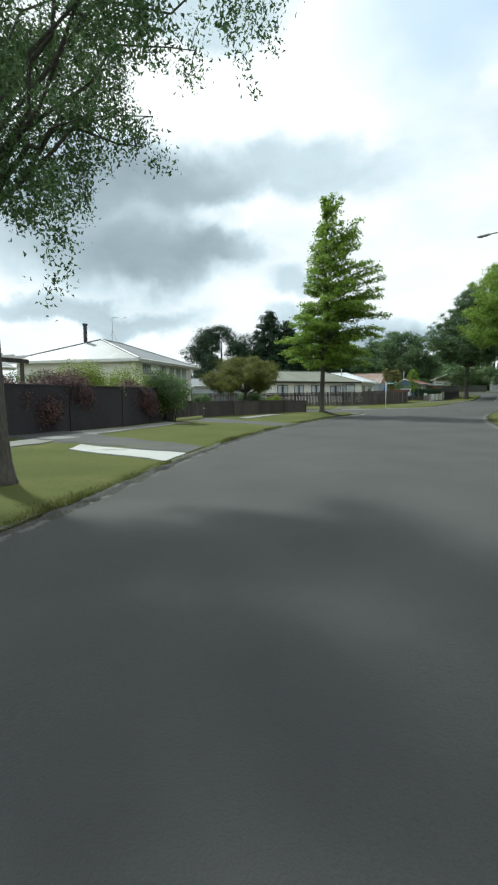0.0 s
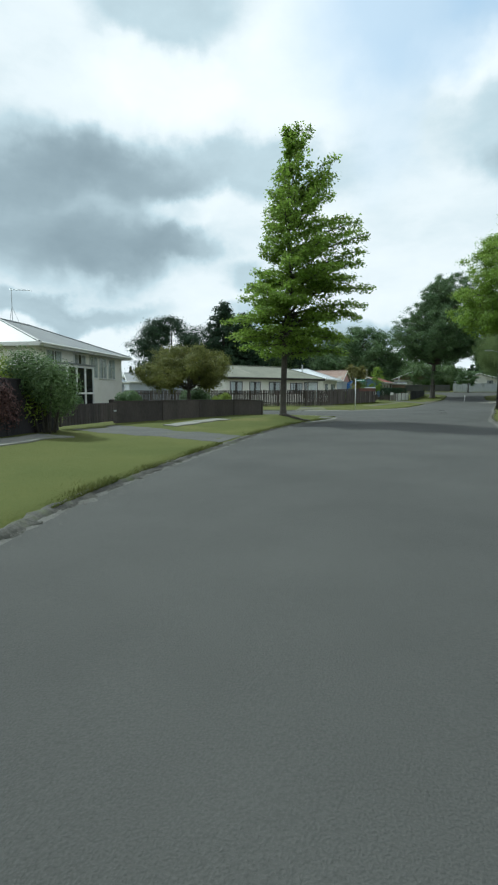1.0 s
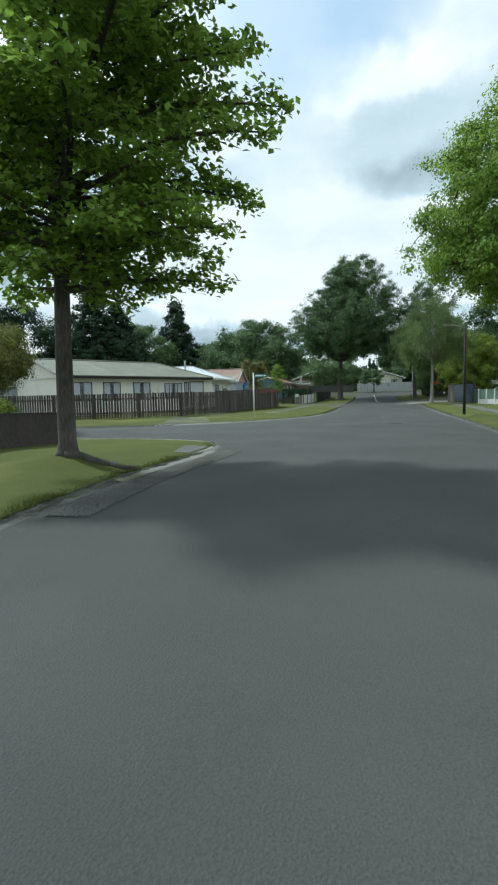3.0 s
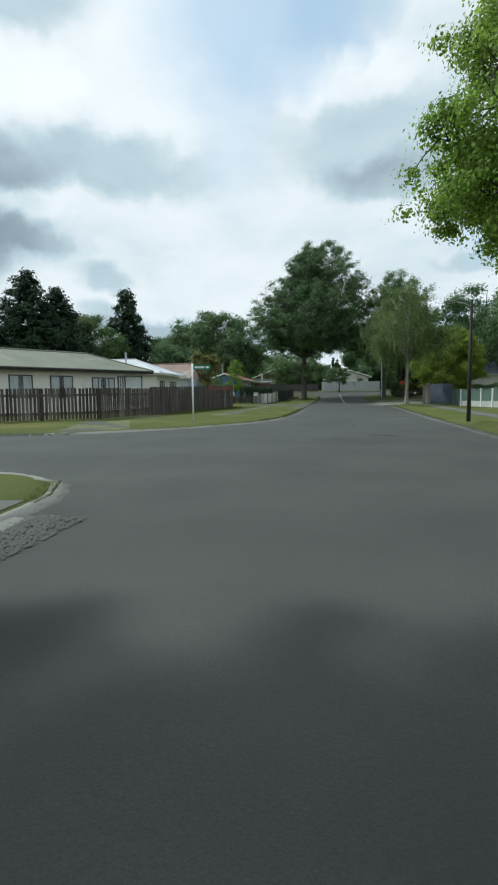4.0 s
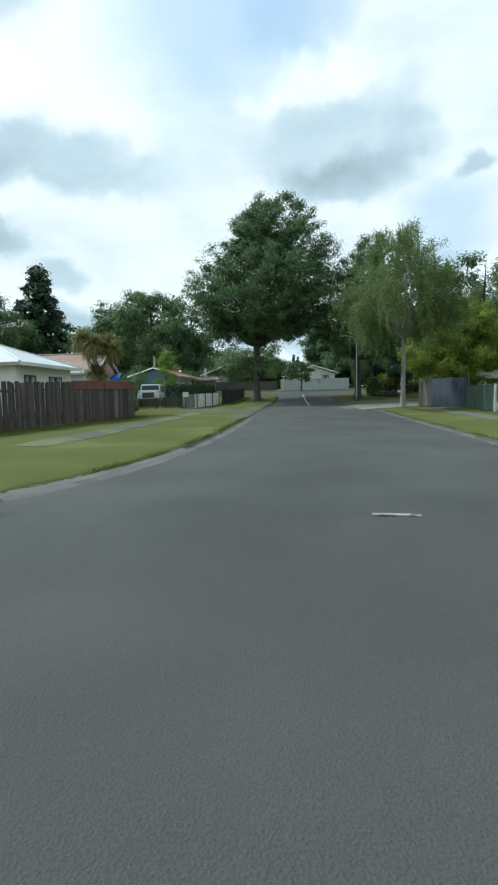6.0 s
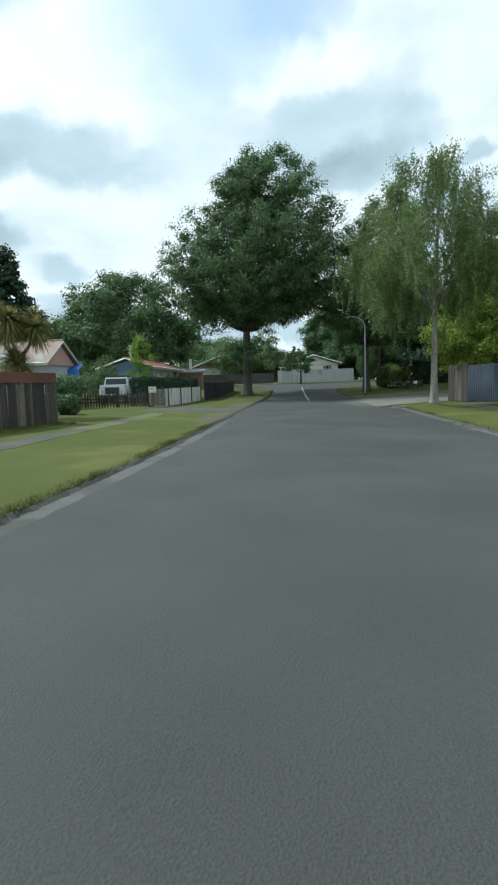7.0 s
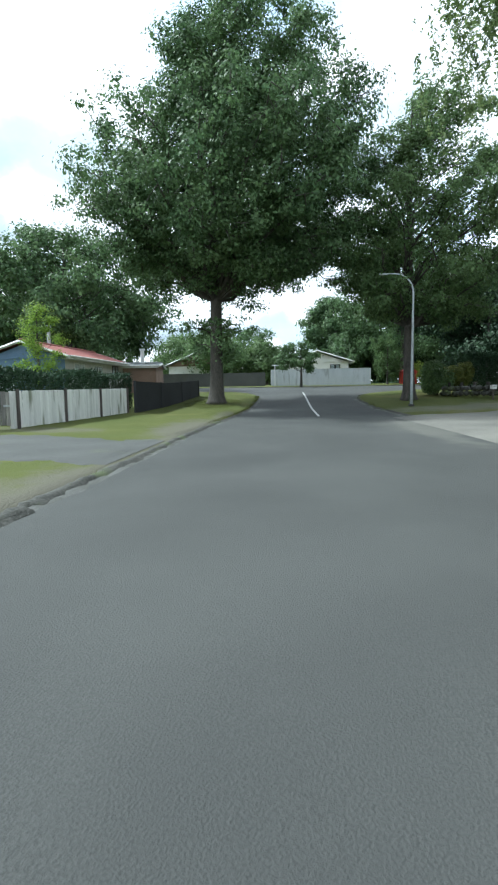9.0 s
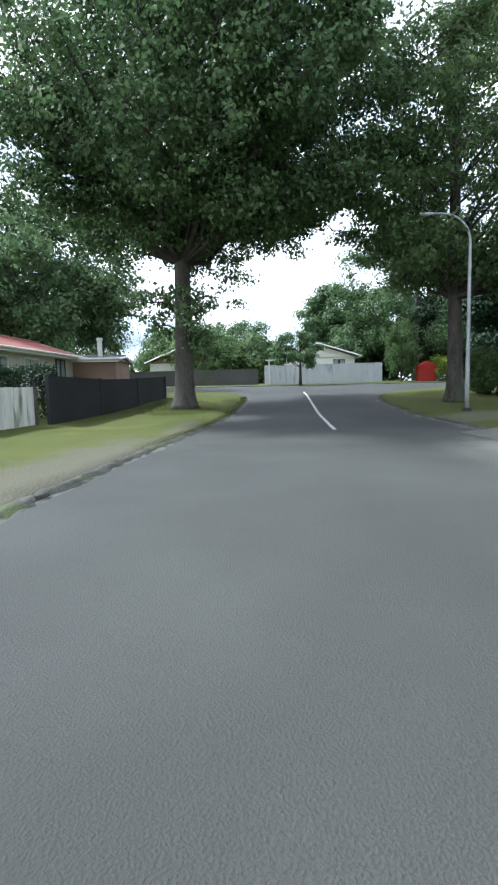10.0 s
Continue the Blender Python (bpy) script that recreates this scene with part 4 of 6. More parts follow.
def bush(name, at, r, h, leaves, leaf, leaf_mat, label, seed=1, lobes=9, squash=1.0, turn=0.0, long=1.0, z=None, category="shrub", group=""):
    """A rounded shrub of leafy lobes on short stems; long stretches it into a hedge."""
    rng = np.random.RandomState(seed)
    root = thing(name, (at[0], at[1], gz(*at) - 0.03 if z is None else z), turn, label, category, group)
    cs = np.stack([(rng.rand(lobes) - 0.5) * 2 * r * long * 0.8, (rng.rand(lobes) - 0.5) * 2 * r * 0.6, (0.35 + 0.5 * rng.rand(lobes)) * h], 1)
    bm = bmesh.new()
    for c in cs:
        tube(bm, [(c[0] * 0.4, c[1] * 0.4, 0), (c[0] * 0.7, c[1] * 0.7, c[2] * 0.55), tuple(c)], [0.035, 0.025, 0.01], 5)
    part("stem", bm, M["bark"], root, smooth=True)
    pick = rng.randint(0, lobes, leaves)
    d = rng.randn(leaves, 3)
    d /= np.linalg.norm(d, axis=1)[:, None]
    q = cs[pick] + d * (0.55 + 0.45 * rng.rand(leaves))[:, None] * np.array([r * 0.55, r * 0.5, h * 0.36 * squash])
    q[:, 2] = np.clip(q[:, 2], 0.04, None)
    foliage = new("foliage", leaf_mesh("foliage", q, leaf, leaf_mat, rng, 0.15, d + np.array([0, 0, 0.4])))
    foliage.parent = root
    return root


def hedge(at0, at1, width, h, leaves, leaf, leaf_mat, label, seed=1):
    """A clipped hedge between two places."""
    rng = np.random.RandomState(seed)
    a, b = Vector((*at0, 0)), Vector((*at1, 0))
    n, ln = (b - a), (b - a).length
    root = thing("hedge", (a.x, a.y, gz(a.x, a.y) - 0.03), math.degrees(math.atan2(n.y, n.x)), label, "hedge")
    slope = (gz(b.x, b.y) - gz(a.x, a.y)) / ln
    bm = bmesh.new()
    for k in range(int(ln / 0.6)):
        tube(bm, [(0.6 * k + 0.3, 0, slope * 0.6 * k), (0.6 * k + 0.3 + 0.1 * rng.randn(), 0.1 * rng.randn(), h * 0.8)], [0.03, 0.012], 5)
    part("stem", bm, M["bark"], root)
    q = np.stack([rng.rand(leaves) * ln, (rng.rand(leaves) - 0.5) * width, 0.05 + rng.rand(leaves) * (h - 0.05)], 1)
    side = rng.randint(0, 3, leaves)
    q[:, 1] = np.where(side == 0, -width / 2, np.where(side == 1, width / 2, q[:, 1]))
    q[:, 2] = np.where(side == 2, h, q[:, 2])
    q += rng.randn(leaves, 3) * 0.055
    q[:, 1] += 0.12 * np.sin(q[:, 0] * 1.9 + seed); q[:, 2] += 0.1 * np.sin(q[:, 0] * 1.3 + seed) * q[:, 2] / h + slope * q[:, 0]
    foliage = new("foliage", leaf_mesh("foliage", q, leaf, leaf_mat, rng))
    foliage.parent = root
    return root


def dome(u):
    return math.sqrt(max(0.02, 1 - (2 * u - 0.9) ** 2 / 1.35))


def steps_of(*values):
    """A crown's radius from its bottom to its top, by even steps."""
    return lambda u: float(np.interp(u, np.linspace(0, 1, len(values)), values))


def tiered_tree(name, at, height, trunk_r, foot, reach, lean_to, boughs, leaves, leaf, leaf_mat, bark, label, seed=1):
    """A straight tree with boughs in loose tiers, each a flat spray of twigs. reach(u): a bough's length at u from the lowest to the top; lean_to(u): how far the tiers stand off the trunk to +x."""
    rng = np.random.RandomState(seed)
    x, y = at
    root = thing(name, (x, y, gz(x, y) - 0.05), 0, label, "tree")
    bm = bmesh.new()
    spine = [Vector((0.05 * math.sin(2.2 * u + seed) + 0.4 * lean_to(u) * u, 0.05 * math.cos(3 * u), u * height)) for u in np.linspace(0, 1, 15)]
    tube(bm, [spine[0]] + [spine[0].lerp(spine[1], w) for w in (0.12, 0.3)] + spine[1:],
         [trunk_r * 1.7, trunk_r * 1.3, trunk_r * 1.08] + [trunk_r * (1 - k / 14) ** 0.85 + 0.012 for k in range(1, 15)], 12)

    def on_trunk(h):
        w = min(13.999, max(0, h / height * 14))
        return spine[int(w)].lerp(spine[int(w) + 1], w - int(w))

    points, weights, normals = [], [], []
    for k in range(boughs):
        u = ((k + 0.5) / boughs) ** 1.06
        u = min(0.995, max(0.0, u + 0.03 * rng.randn()))
        az = 2.399963 * k + 0.35 * rng.randn()
        ln = reach(u) * (0.78 + 0.4 * rng.rand())
        out = Vector((math.cos(az), math.sin(az), 0))
        ln *= 1 + 1.0 * lean_to(u) / max(0.4, reach(u)) * out.x
        climb = 0.1 + 0.95 * u ** 1.15 + 0.08 * rng.randn()
        s0 = on_trunk(foot + u * (height - foot) - 0.35 * climb * ln)
        side = Vector((-out.y, out.x, 0))
        line = []
        for j in range(8):
            w = j / 7
            line.append(s0 + out * ln * w + Vector((0, 0, climb * ln * (w - 0.5 * w * w * (1 - u)) - 0.1 * ln * w * w * w * (1 - u))) + side * 0.05 * ln * math.sin(3 * w + k))
        thick = max(0.012, 0.026 * ln * (1 - 0.4 * u))
        tube(bm, line, [thick * (1 - 0.88 * j / 7) for j in range(8)], 5, cap=False)
        twigs = max(5, int(ln / 0.16))
        for j in range(twigs):
            w = 0.14 + 0.86 * (j + rng.rand()) / twigs
            i = min(6, int(w * 7))
            p = line[i].lerp(line[i + 1], w * 7 - i)
            way_out = (out * 0.75 + side * (1 if j % 2 else -1) * (1.0 - 0.3 * w) + Vector((0, 0, 0.12 * rng.randn() + 0.08))).normalized()
            tw = (0.16 + 0.3 * ln * (1.02 - w) ** 0.75) * (0.6 + 0.6 * rng.rand())
            if j % 2 == 0 or tw > 0.5:
                tube(bm, [p, p + way_out * tw * 0.55 + Vector((0, 0, 0.02)), p + way_out * tw], [0.009, 0.006, 0.003], 3, cap=False)
            for m in range(3):
                q = p + way_out * tw * (0.25 + 0.8 * (m + rng.rand()) / 3)
                q.z -= 0.06 * rng.rand()
                points.append(q); weights.append(0.35 + tw); normals.append(out * 0.35 + Vector((0, 0, 1)))
    part("trunk", bm, bark, root, smooth=True)
    points, weights, normals = np.array(points), np.array(weights), np.array(normals)
    pick = rng.choice(len(points), leaves, p=weights / weights.sum())
    c = points[pick] + rng.randn(leaves, 3) * np.array([0.09, 0.09, 0.08])
    ob = new("crown", leaf_mesh("crown", c, leaf, leaf_mat, rng, 0.15, normals[pick] + 0.45 * rng.randn(leaves, 3)))
    ob.parent = root
    return root


# the tall pyramid-shaped street tree at the corner
tiered_tree("street_tree", (-11.0, 25.4), 12.2, 0.14, 2.9, steps_of(2.0, 2.7, 2.9, 2.6, 2.35, 2.1, 1.75, 1.3, 0.95, 0.55, 0.22), steps_of(0.3, 0.45, 0.65, 0.95, 1.05, 1.05, 0.95, 0.85, 0.7, 0.6, 0.5), 140, 54000, 0.105, M["leaf_bright"], M["bark"],
            "tall pyramid-shaped tree with bright green leaves on the verge", seed=4)


def surface_root(pts, label):
    """A root that runs along the top of the ground."""
    bm = bmesh.new()
    tube(bm, [(x, y, gz(x, y) + 0.01) for x, y in pts], [0.09 - 0.05 * k / (len(pts) - 1) for k in range(len(pts))], 7)
    tagged(mesh_object("tree_root", bm, M["bark"], True), label, "tree root")


surface_root([(-11.0, 25.3), (-10.75, 25.42), (-10.5, 25.38), (-10.2, 25.45), (-9.95, 25.4), (-9.72, 25.42)], "bare brown root running from a tree to the kerb")
# the weeping birch at the start
tree("birch", (-5.3, 1.0), 11.5, 0.15, (0.37, 0.98), steps_of(1.3, 2.2, 3.0, 3.3, 3.0, 2.4, 1.7, 0.9), 52, 165000, 0.05, M["leaf_dark"], M["bark"],
     "weeping birch with hanging dark green twigs on the verge", seed=8, rise=0.75, clump=0.34, weep=1.15, uneven=0.24, inner=0.2, dense=4.0, strand=240, tassel=0.075, shift=(0.8, 0.2))
# rounded tree over the street
tree("street_tree", (0.6, 37.6), 13.0, 0.28, (0.37, 0.98), steps_of(4.2, 4.9, 5.0, 4.75, 4.3, 3.6, 2.5, 1.1), 140, 270000, 0.085, M["leaf_bright"], M["bark"],
     "rounded leafy tree with fresh green leaves beside the street", seed=12, rise=0.8, clump=0.46, uneven=0.09, inner=0.4, dense=5.0)
# drooping pale birch
tree("birch", (-2.1, 67.9), 9.9, 0.125, (0.46, 0.97), steps_of(2.0, 2.9, 3.2, 3.0, 2.7, 2.2, 1.6, 0.8), 46, 185000, 0.055, M["leaf_willow"], M["bark_pale"],
     "drooping birch with pale bark and hanging grey-green foliage", seed=21, rise=1.1, clump=0.45, weep=1.35, lean=(0.03, 0), uneven=0.25, strand=150, tassel=0.035, shift=(-0.75, 0))
# yellow-green garden tree behind the iron fence
tree("garden_tree", (2.2, 74.0), 6.8, 0.14, (0.2, 0.98), steps_of(1.6, 2.5, 2.9, 2.9, 2.6, 2.0, 1.1), 70, 90000, 0.09, M["leaf_yellow"], M["bark"],
     "dense rounded yellow-green tree behind an iron fence", seed=31, clump=0.5, uneven=0.1, dense=5)
# the great dark tree at the end of the street
tree("street_tree", (-12.3, 87.6), 18.6, 0.34, (0.325, 0.985), steps_of(4.4, 5.8, 6.5, 6.6, 6.1, 5.4, 4.8, 4.1, 3.2, 1.6), 150, 215000, 0.125, M["leaf_dark"], M["bark"],
     "great spreading dark green tree on the grass verge", seed=44, rise=0.75, clump=0.62, uneven=0.16, dense=4.6, inner=0.2, shift=(2.2, 0), sprouts=((3.0, -0.6, 1.3), (3.6, 0.4, 1.5), (3.3, -1.2, 1.2), (2.5, -0.3, 0.9), (3.9, 2.6, 1.1), (3.4, 3.3, 1.5), (2.7, 3.0, 1.2)))
tree("street_tree", (-2.75, 88.3), 15.4, 0.27, (0.27, 0.98), steps_of(2.8, 3.9, 4.2, 4.1, 3.7, 3.1, 2.2, 1.0), 80, 68000, 0.12, M["leaf_mid"], M["bark"],
     "large dark green tree beside the street lamp", seed=47, rise=0.9, clump=0.6, inner=0.2, dense=4.2, shift=(1.8, 0))
# garden tree like an umbrella
tree("garden_tree", (-21.3, 33.2), 4.5, 0.14, (0.42, 0.99), steps_of(2.3, 2.9, 3.0, 2.7, 2.1, 1.1), 60, 70000, 0.075, M["leaf_olive"], M["bark"],
     "low spreading olive-green garden tree behind the fence", seed=52, rise=0.5, clump=0.5)
tree("garden_tree", (-26.8, 101.0), 12.6, 0.35, (0.25, 0.98), steps_of(5.5, 7.6, 8.2, 7.6, 6.2, 4.2, 1.8), 60, 55000, 0.22, M["leaf_dark"], M["bark"],
     "broad dark green tree behind the houses", seed=55, clump=0.95)
tree("garden_tree", (-8.5, 107.5), 4.1, 0.1, (0.42, 0.97), steps_of(1.5, 2.0, 1.9, 1.4, 0.7), 16, 9000, 0.12, M["leaf_dark"], M["bark"],
     "small dark tree before a grey fence", seed=57, clump=0.45)


def conifer(at, height, r, label, seed):
    return tree("conifer", at, height, 0.3, (0.08, 1.0), lambda u: r * (1 - u) ** 0.8 + 0.15, 130, 30000, 0.3, M["leaf_needle"], M["bark"], label, "conifer", seed, rise=-0.1, clump=0.7, flat=0.5, inner=0.2)


conifer((-43, 104), 17.6, 5.8, "tall dark conifer behind the houses", 61)
conifer((-48, 85), 17.2, 6.4, "dark broad conifer behind the green-roofed house", 62)
conifer((-45.6, 88), 15.2, 6.0, "dark conifer close beside a taller one", 63)
BACK = [((-56.5, 81), 14.6, 6.4, "leaf_needle"), ((-47, 97), 13, 5.5, "leaf_mid"), ((-36, 118), 12, 6.5, "leaf_dark"), ((9, 90), 13, 5.5, "leaf_dark"), ((14, 78), 13, 6, "leaf_mid"), ((17, 98), 12, 6, "leaf_dark"),
        ((2.0, 119), 15, 6.0, "leaf_dark"), ((7, 121), 9, 4.5, "leaf_needle"), ((-13.5, 128), 5.6, 2.0, "leaf_mid"), ((4, 125), 7, 3.5, "leaf_mid"), ((-1.5, 124), 6, 3.0, "leaf_dark"), ((-19, 126), 6, 3.5, "leaf_mid"), ((-26, 138), 8, 5, "leaf_mid"), ((6, 104), 9, 4.0, "leaf_needle"), ((11, 106), 11, 5.0, "leaf_needle"), ((-16, 140), 9, 4.0, "leaf_dark"), ((-21, 133), 8, 4.0, "leaf_mid"), ((-34, 128), 10, 5.0, "leaf_mid"), ((-41, 122), 11, 5.5, "leaf_dark"),
        ((-22, 148), 6.5, 3.4, "leaf_dark"), ((-15.5, 152), 6, 3.0, "leaf_mid"), ((-9, 150), 5, 2.4, "leaf_mid"), ((-5.5, 140), 5.5, 3.4, "leaf_mid"), ((-4.5, 131.5), 11.5, 4.2, "leaf_dark"), ((-2, 133), 8.5, 3.6, "leaf_dark"), ((-31, 150), 9, 4, "leaf_dark")]
for i, (at, h, r, leafm) in enumerate(BACK):
    tree("background_tree", at, h, 0.25, (0.18, 0.97), lambda u, r=r: r * dome(u), 50 if at[0] < -40 else 26, 60000 if at[0] < -40 else 36000 if at[0] > -5 else 12000 if at[1] < 120 else 10000, 0.2 if at[1] < 120 else 0.26, M[leafm], M["bark"], "leafy green tree rising behind the gardens", seed=70 + i, clump=1.1, group="trees behind the gardens")


# ---- fences ----
def run(a, b):
    a, b = Vector((*a, 0)), Vector((*b, 0))
    return a, b, (b - a).length, math.degrees(math.atan2(b.y - a.y, b.x - a.x))


def board_fence(pts, heights, board_w, gap, thick, material, label, cap=None, rng_seed=1, drop=0.03, cap_h=0.05):
    """A fence of upright boards on posts and rails."""
    rng = np.random.RandomState(rng_seed)
    x0, y0 = pts[0]
    root = thing("fence", (x0, y0, gz(x0, y0)), 0, label, "fence")
    bm = bmesh.new(); box(bm, -board_w / 2, -thick / 2, 0.02, board_w / 2, thick / 2, 1.0, 0.004)
    shared = bpy.data.meshes.new("board"); bm.to_mesh(shared); bm.free(); shared.materials.append(material)
    z_root = gz(x0, y0)
    for p, q, h0, h1 in zip(pts, pts[1:], heights, heights[1:]):
        a, b, ln, ang = run(p, q)
        n = int(ln / (board_w + gap))
        dirv = (b - a).normalized(); back = Vector((-dirv.y, dirv.x, 0))
        for k in range(n):
            c = a + dirv * (k + 0.5) * ln / n
            ob = new("board", shared); ob.parent = root
            ob.matrix_basis = pose(c.x - x0, c.y - y0, gz(c.x, c.y) - z_root - drop * rng.rand(), 0.5 * rng.randn(), 0.5 * rng.randn(), ang) @ Matrix.Diagonal((1, 1, h0 + (h1 - h0) * (k + 0.5) / n, 1))
        m = max(1, round(ln / 2.4))
        for k in range(m + 1):
            c = a + dirv * ln * k / m + back * 0.07
            part("post", boxes((-0.05, -0.05, 0, 0.05, 0.05, (h0 + (h1 - h0) * k / m) * 0.98), bevel=0.006), material, root).matrix_basis = pose(c.x - x0, c.y - y0, gz(c.x, c.y) - z_root, 0, 0, ang)
        slope = math.degrees(math.atan2(gz(b.x, b.y) - gz(a.x, a.y), ln))
        mid = (a + b) / 2 + back * 0.035
        zm = (gz(a.x, a.y) + gz(b.x, b.y)) / 2 - z_root
        tilt = math.degrees(math.atan2(h1 - h0, ln))
        for h, lean_by in ((0.3, 0), ((h0 + h1) / 2 - 0.3, tilt)):
            part("rail", boxes((-ln / 2, -0.02, h - 0.045, ln / 2, 0.02, h + 0.045)), material, root).matrix_basis = pose(mid.x - x0, mid.y - y0, zm, 0, 0, ang) @ pose(0, 0, h, 0, -slope - lean_by, 0) @ pose(0, 0, -h)
        if cap and q == pts[-1]:
            mid = (a + b) / 2
            part("cap", boxes((-ln / 2, -0.034, 0.03 - cap_h, ln / 2, 0.05, 0.03)), cap, root).matrix_basis = pose(mid.x - x0, mid.y - y0, zm + (h0 + h1) / 2, 0, 0, ang) @ pose(0, 0, 0, 0, -slope - tilt, 0)
    return root


def sloped(bm, by):
    """Let a piece follow falling ground along its x."""
    for v in bm.verts:
        v.co.z += by * v.co.x
    return bm


def panel_fence(pts, height, material, label, panel=2.4, cap=True, post_mat=None, category="fence", end_height=None):
    """A fence of solid panels between posts; its height may change towards end_height."""
    end_height = end_height or height
    x0, y0 = pts[0]
    z_root = gz(x0, y0)
    root = thing("fence", (x0, y0, z_root), 0, label, category)
    for p, q in zip(pts, pts[1:]):
        a, b, ln, ang = run(p, q)
        m = max(1, round(ln / panel))
        dirv = (b - a).normalized()
        for k in range(m):
            c = a + dirv * ln * (k + 0.5) / m
            w = ln / m
            fall = gz(*(a + dirv * ln * (k + 1) / m).xy) - gz(*(a + dirv * ln * k / m).xy)
            h0, h1 = (height + (end_height - height) * (k + e) / m for e in (0, 1))
            panel_bm = sloped(boxes((-w / 2 + 0.04, -0.018, 0.0, w / 2 - 0.04, 0.018, (h0 + h1) / 2)), fall / w)
            for v in panel_bm.verts:
                v.co.z += (h1 - h0) * v.co.x / w * (v.co.z > 0.5)
            part("panel", panel_bm, material, root).matrix_basis = pose(c.x - x0, c.y - y0, gz(c.x, c.y) - z_root, 0, 0, ang)
            if cap:
                part("cap", sloped(boxes((-w / 2, -0.04, height, w / 2, 0.04, height + 0.035), bevel=0.006), fall / w), material, root).matrix_basis = pose(c.x - x0, c.y - y0, gz(c.x, c.y) - z_root, 0, 0, ang)
        for k in range(m + 1):
            c = a + dirv * ln * k / m
            part("post", boxes((-0.05, -0.05, -0.05, 0.05, 0.05, height + (end_height - height) * k / m + 0.02), bevel=0.008), post_mat or material, root).matrix_basis = pose(c.x - x0, c.y - y0, gz(c.x, c.y) - z_root, 0, 0, ang)
    return root


# this run's colour carries painted shade from the shrubs above it
panel_fence([(-9.5, -3.0), (-11.4, 4.9), (-12.4, 10.4), (-13.4, 14.4)], 1.4, M["fence_shaded"], "dark brown stained timber panel fence with the shade of shrubs in its colour")
panel_fence([(-14.3, 17.9), (-14.3, 23.5), (-13.9, 29.2)], 0.76, M["fence_dark"], "low dark brown timber panel fence around a garden", panel=2.6)
panel_fence([(-13.9, 29.2), (-24, 28.4)], 0.76, M["fence_dark"], "low dark brown timber fence along the side street", panel=2.6)
board_fence([(-16.4, 49.0), (-15.85, 57.2), (-15.3, 62.2)], (1.44, 1.56, 1.6), 0.11, 0.012, 0.02, M["board"], "weathered close-boarded timber fence with a red-brown top board", cap=M["board_red"], rng_seed=3, cap_h=0.32, drop=0.06)
board_fence([(-38, 40.5), (-21.2, 42.3), (-17.2, 44.9), (-16.4, 49.0)], (1.36, 1.36, 1.36, 1.36), 0.11, 0.035, 0.02, M["board"], "weathered brown timber paling fence with gaps", rng_seed=4)
board_fence([(-22.0, 74.5), (-15.9, 73.6)], (0.75, 0.8), 0.09, 0.09, 0.02, M["board"], "low dark broken picket fence", rng_seed=5)
board_fence([(-15.2, 74.6), (-15.0, 82.3)], (1.0, 1.02), 0.12, 0.001, 0.02, M["white_old"], "low white painted board fence with grimy boards", rng_seed=6, drop=0.012)
panel_fence([(-14.7, 82.4), (-14.0, 91.0)], 1.3, M["fence_black"], "solid black panel fence", panel=2.9, cap=False, end_height=0.9)
panel_fence([(-11.5, 112.5), (-2.0, 112.3)], 1.55, M["fence_pale"], "pale grey painted panel fence across the end of the street", panel=2.4)
panel_fence([(-40, 113.5), (-12.2, 113.0)], 1.3, M["path"], "grey weathered panel fence along the cross street", panel=2.4)


# ---- houses ----
def window(root, x, z, w, h, y=0.0, frame_mat=None, mullions=1, curtain=True, blind=False):
    """A window in the plane y, facing -y, at the middle x and sill z, as parts of a house."""
    win = part("window", boxes((x - w / 2 - 0.06, y - 0.05, z - 0.06, x - w / 2, y + 0.03, z + h + 0.06), (x + w / 2, y - 0.05, z - 0.06, x + w / 2 + 0.06, y + 0.03, z + h + 0.06),
                               (x - w / 2, y - 0.05, z + h, x + w / 2, y + 0.03, z + h + 0.06), (x - w / 2, y - 0.05, z - 0.06, x + w / 2, y + 0.03, z)), frame_mat or M["dark_trim"], root)
    for k in range(mullions):
        xm = x - w / 2 + w * (k + 1) / (mullions + 1)
        part("mullion", boxes((xm - 0.025, y - 0.045, z, xm + 0.025, y + 0.02, z + h)), frame_mat or M["dark_trim"], win)
    pane = part("pane", boxes((x - w / 2, y - 0.035, z, x + w / 2, y - 0.027, z + h)), M["glass"], win)
    pane.visible_shadow = False
    # the wall is solid: a thin dark sheet paints in the unlit interior
    part("room", boxes((x - w / 2, y - 0.006, z, x + w / 2, y - 0.002, z + h)), M["dark_trim"], win, "dark sheet behind the glass, painted as an unlit interior")
    if blind:
        part("blind", boxes((x - w / 2, y - 0.022, z, x + w / 2, y - 0.012, z + h)), M["white_paint"], win, "white closed blind")
    elif curtain:
        for s in (-1, 1):
            part("curtain", boxes((x + s * w * 0.5, y - 0.018, z, x + s * w * 0.12, y - 0.01, z + h)), M["curtain"], win, "pale drawn curtain")
    return win


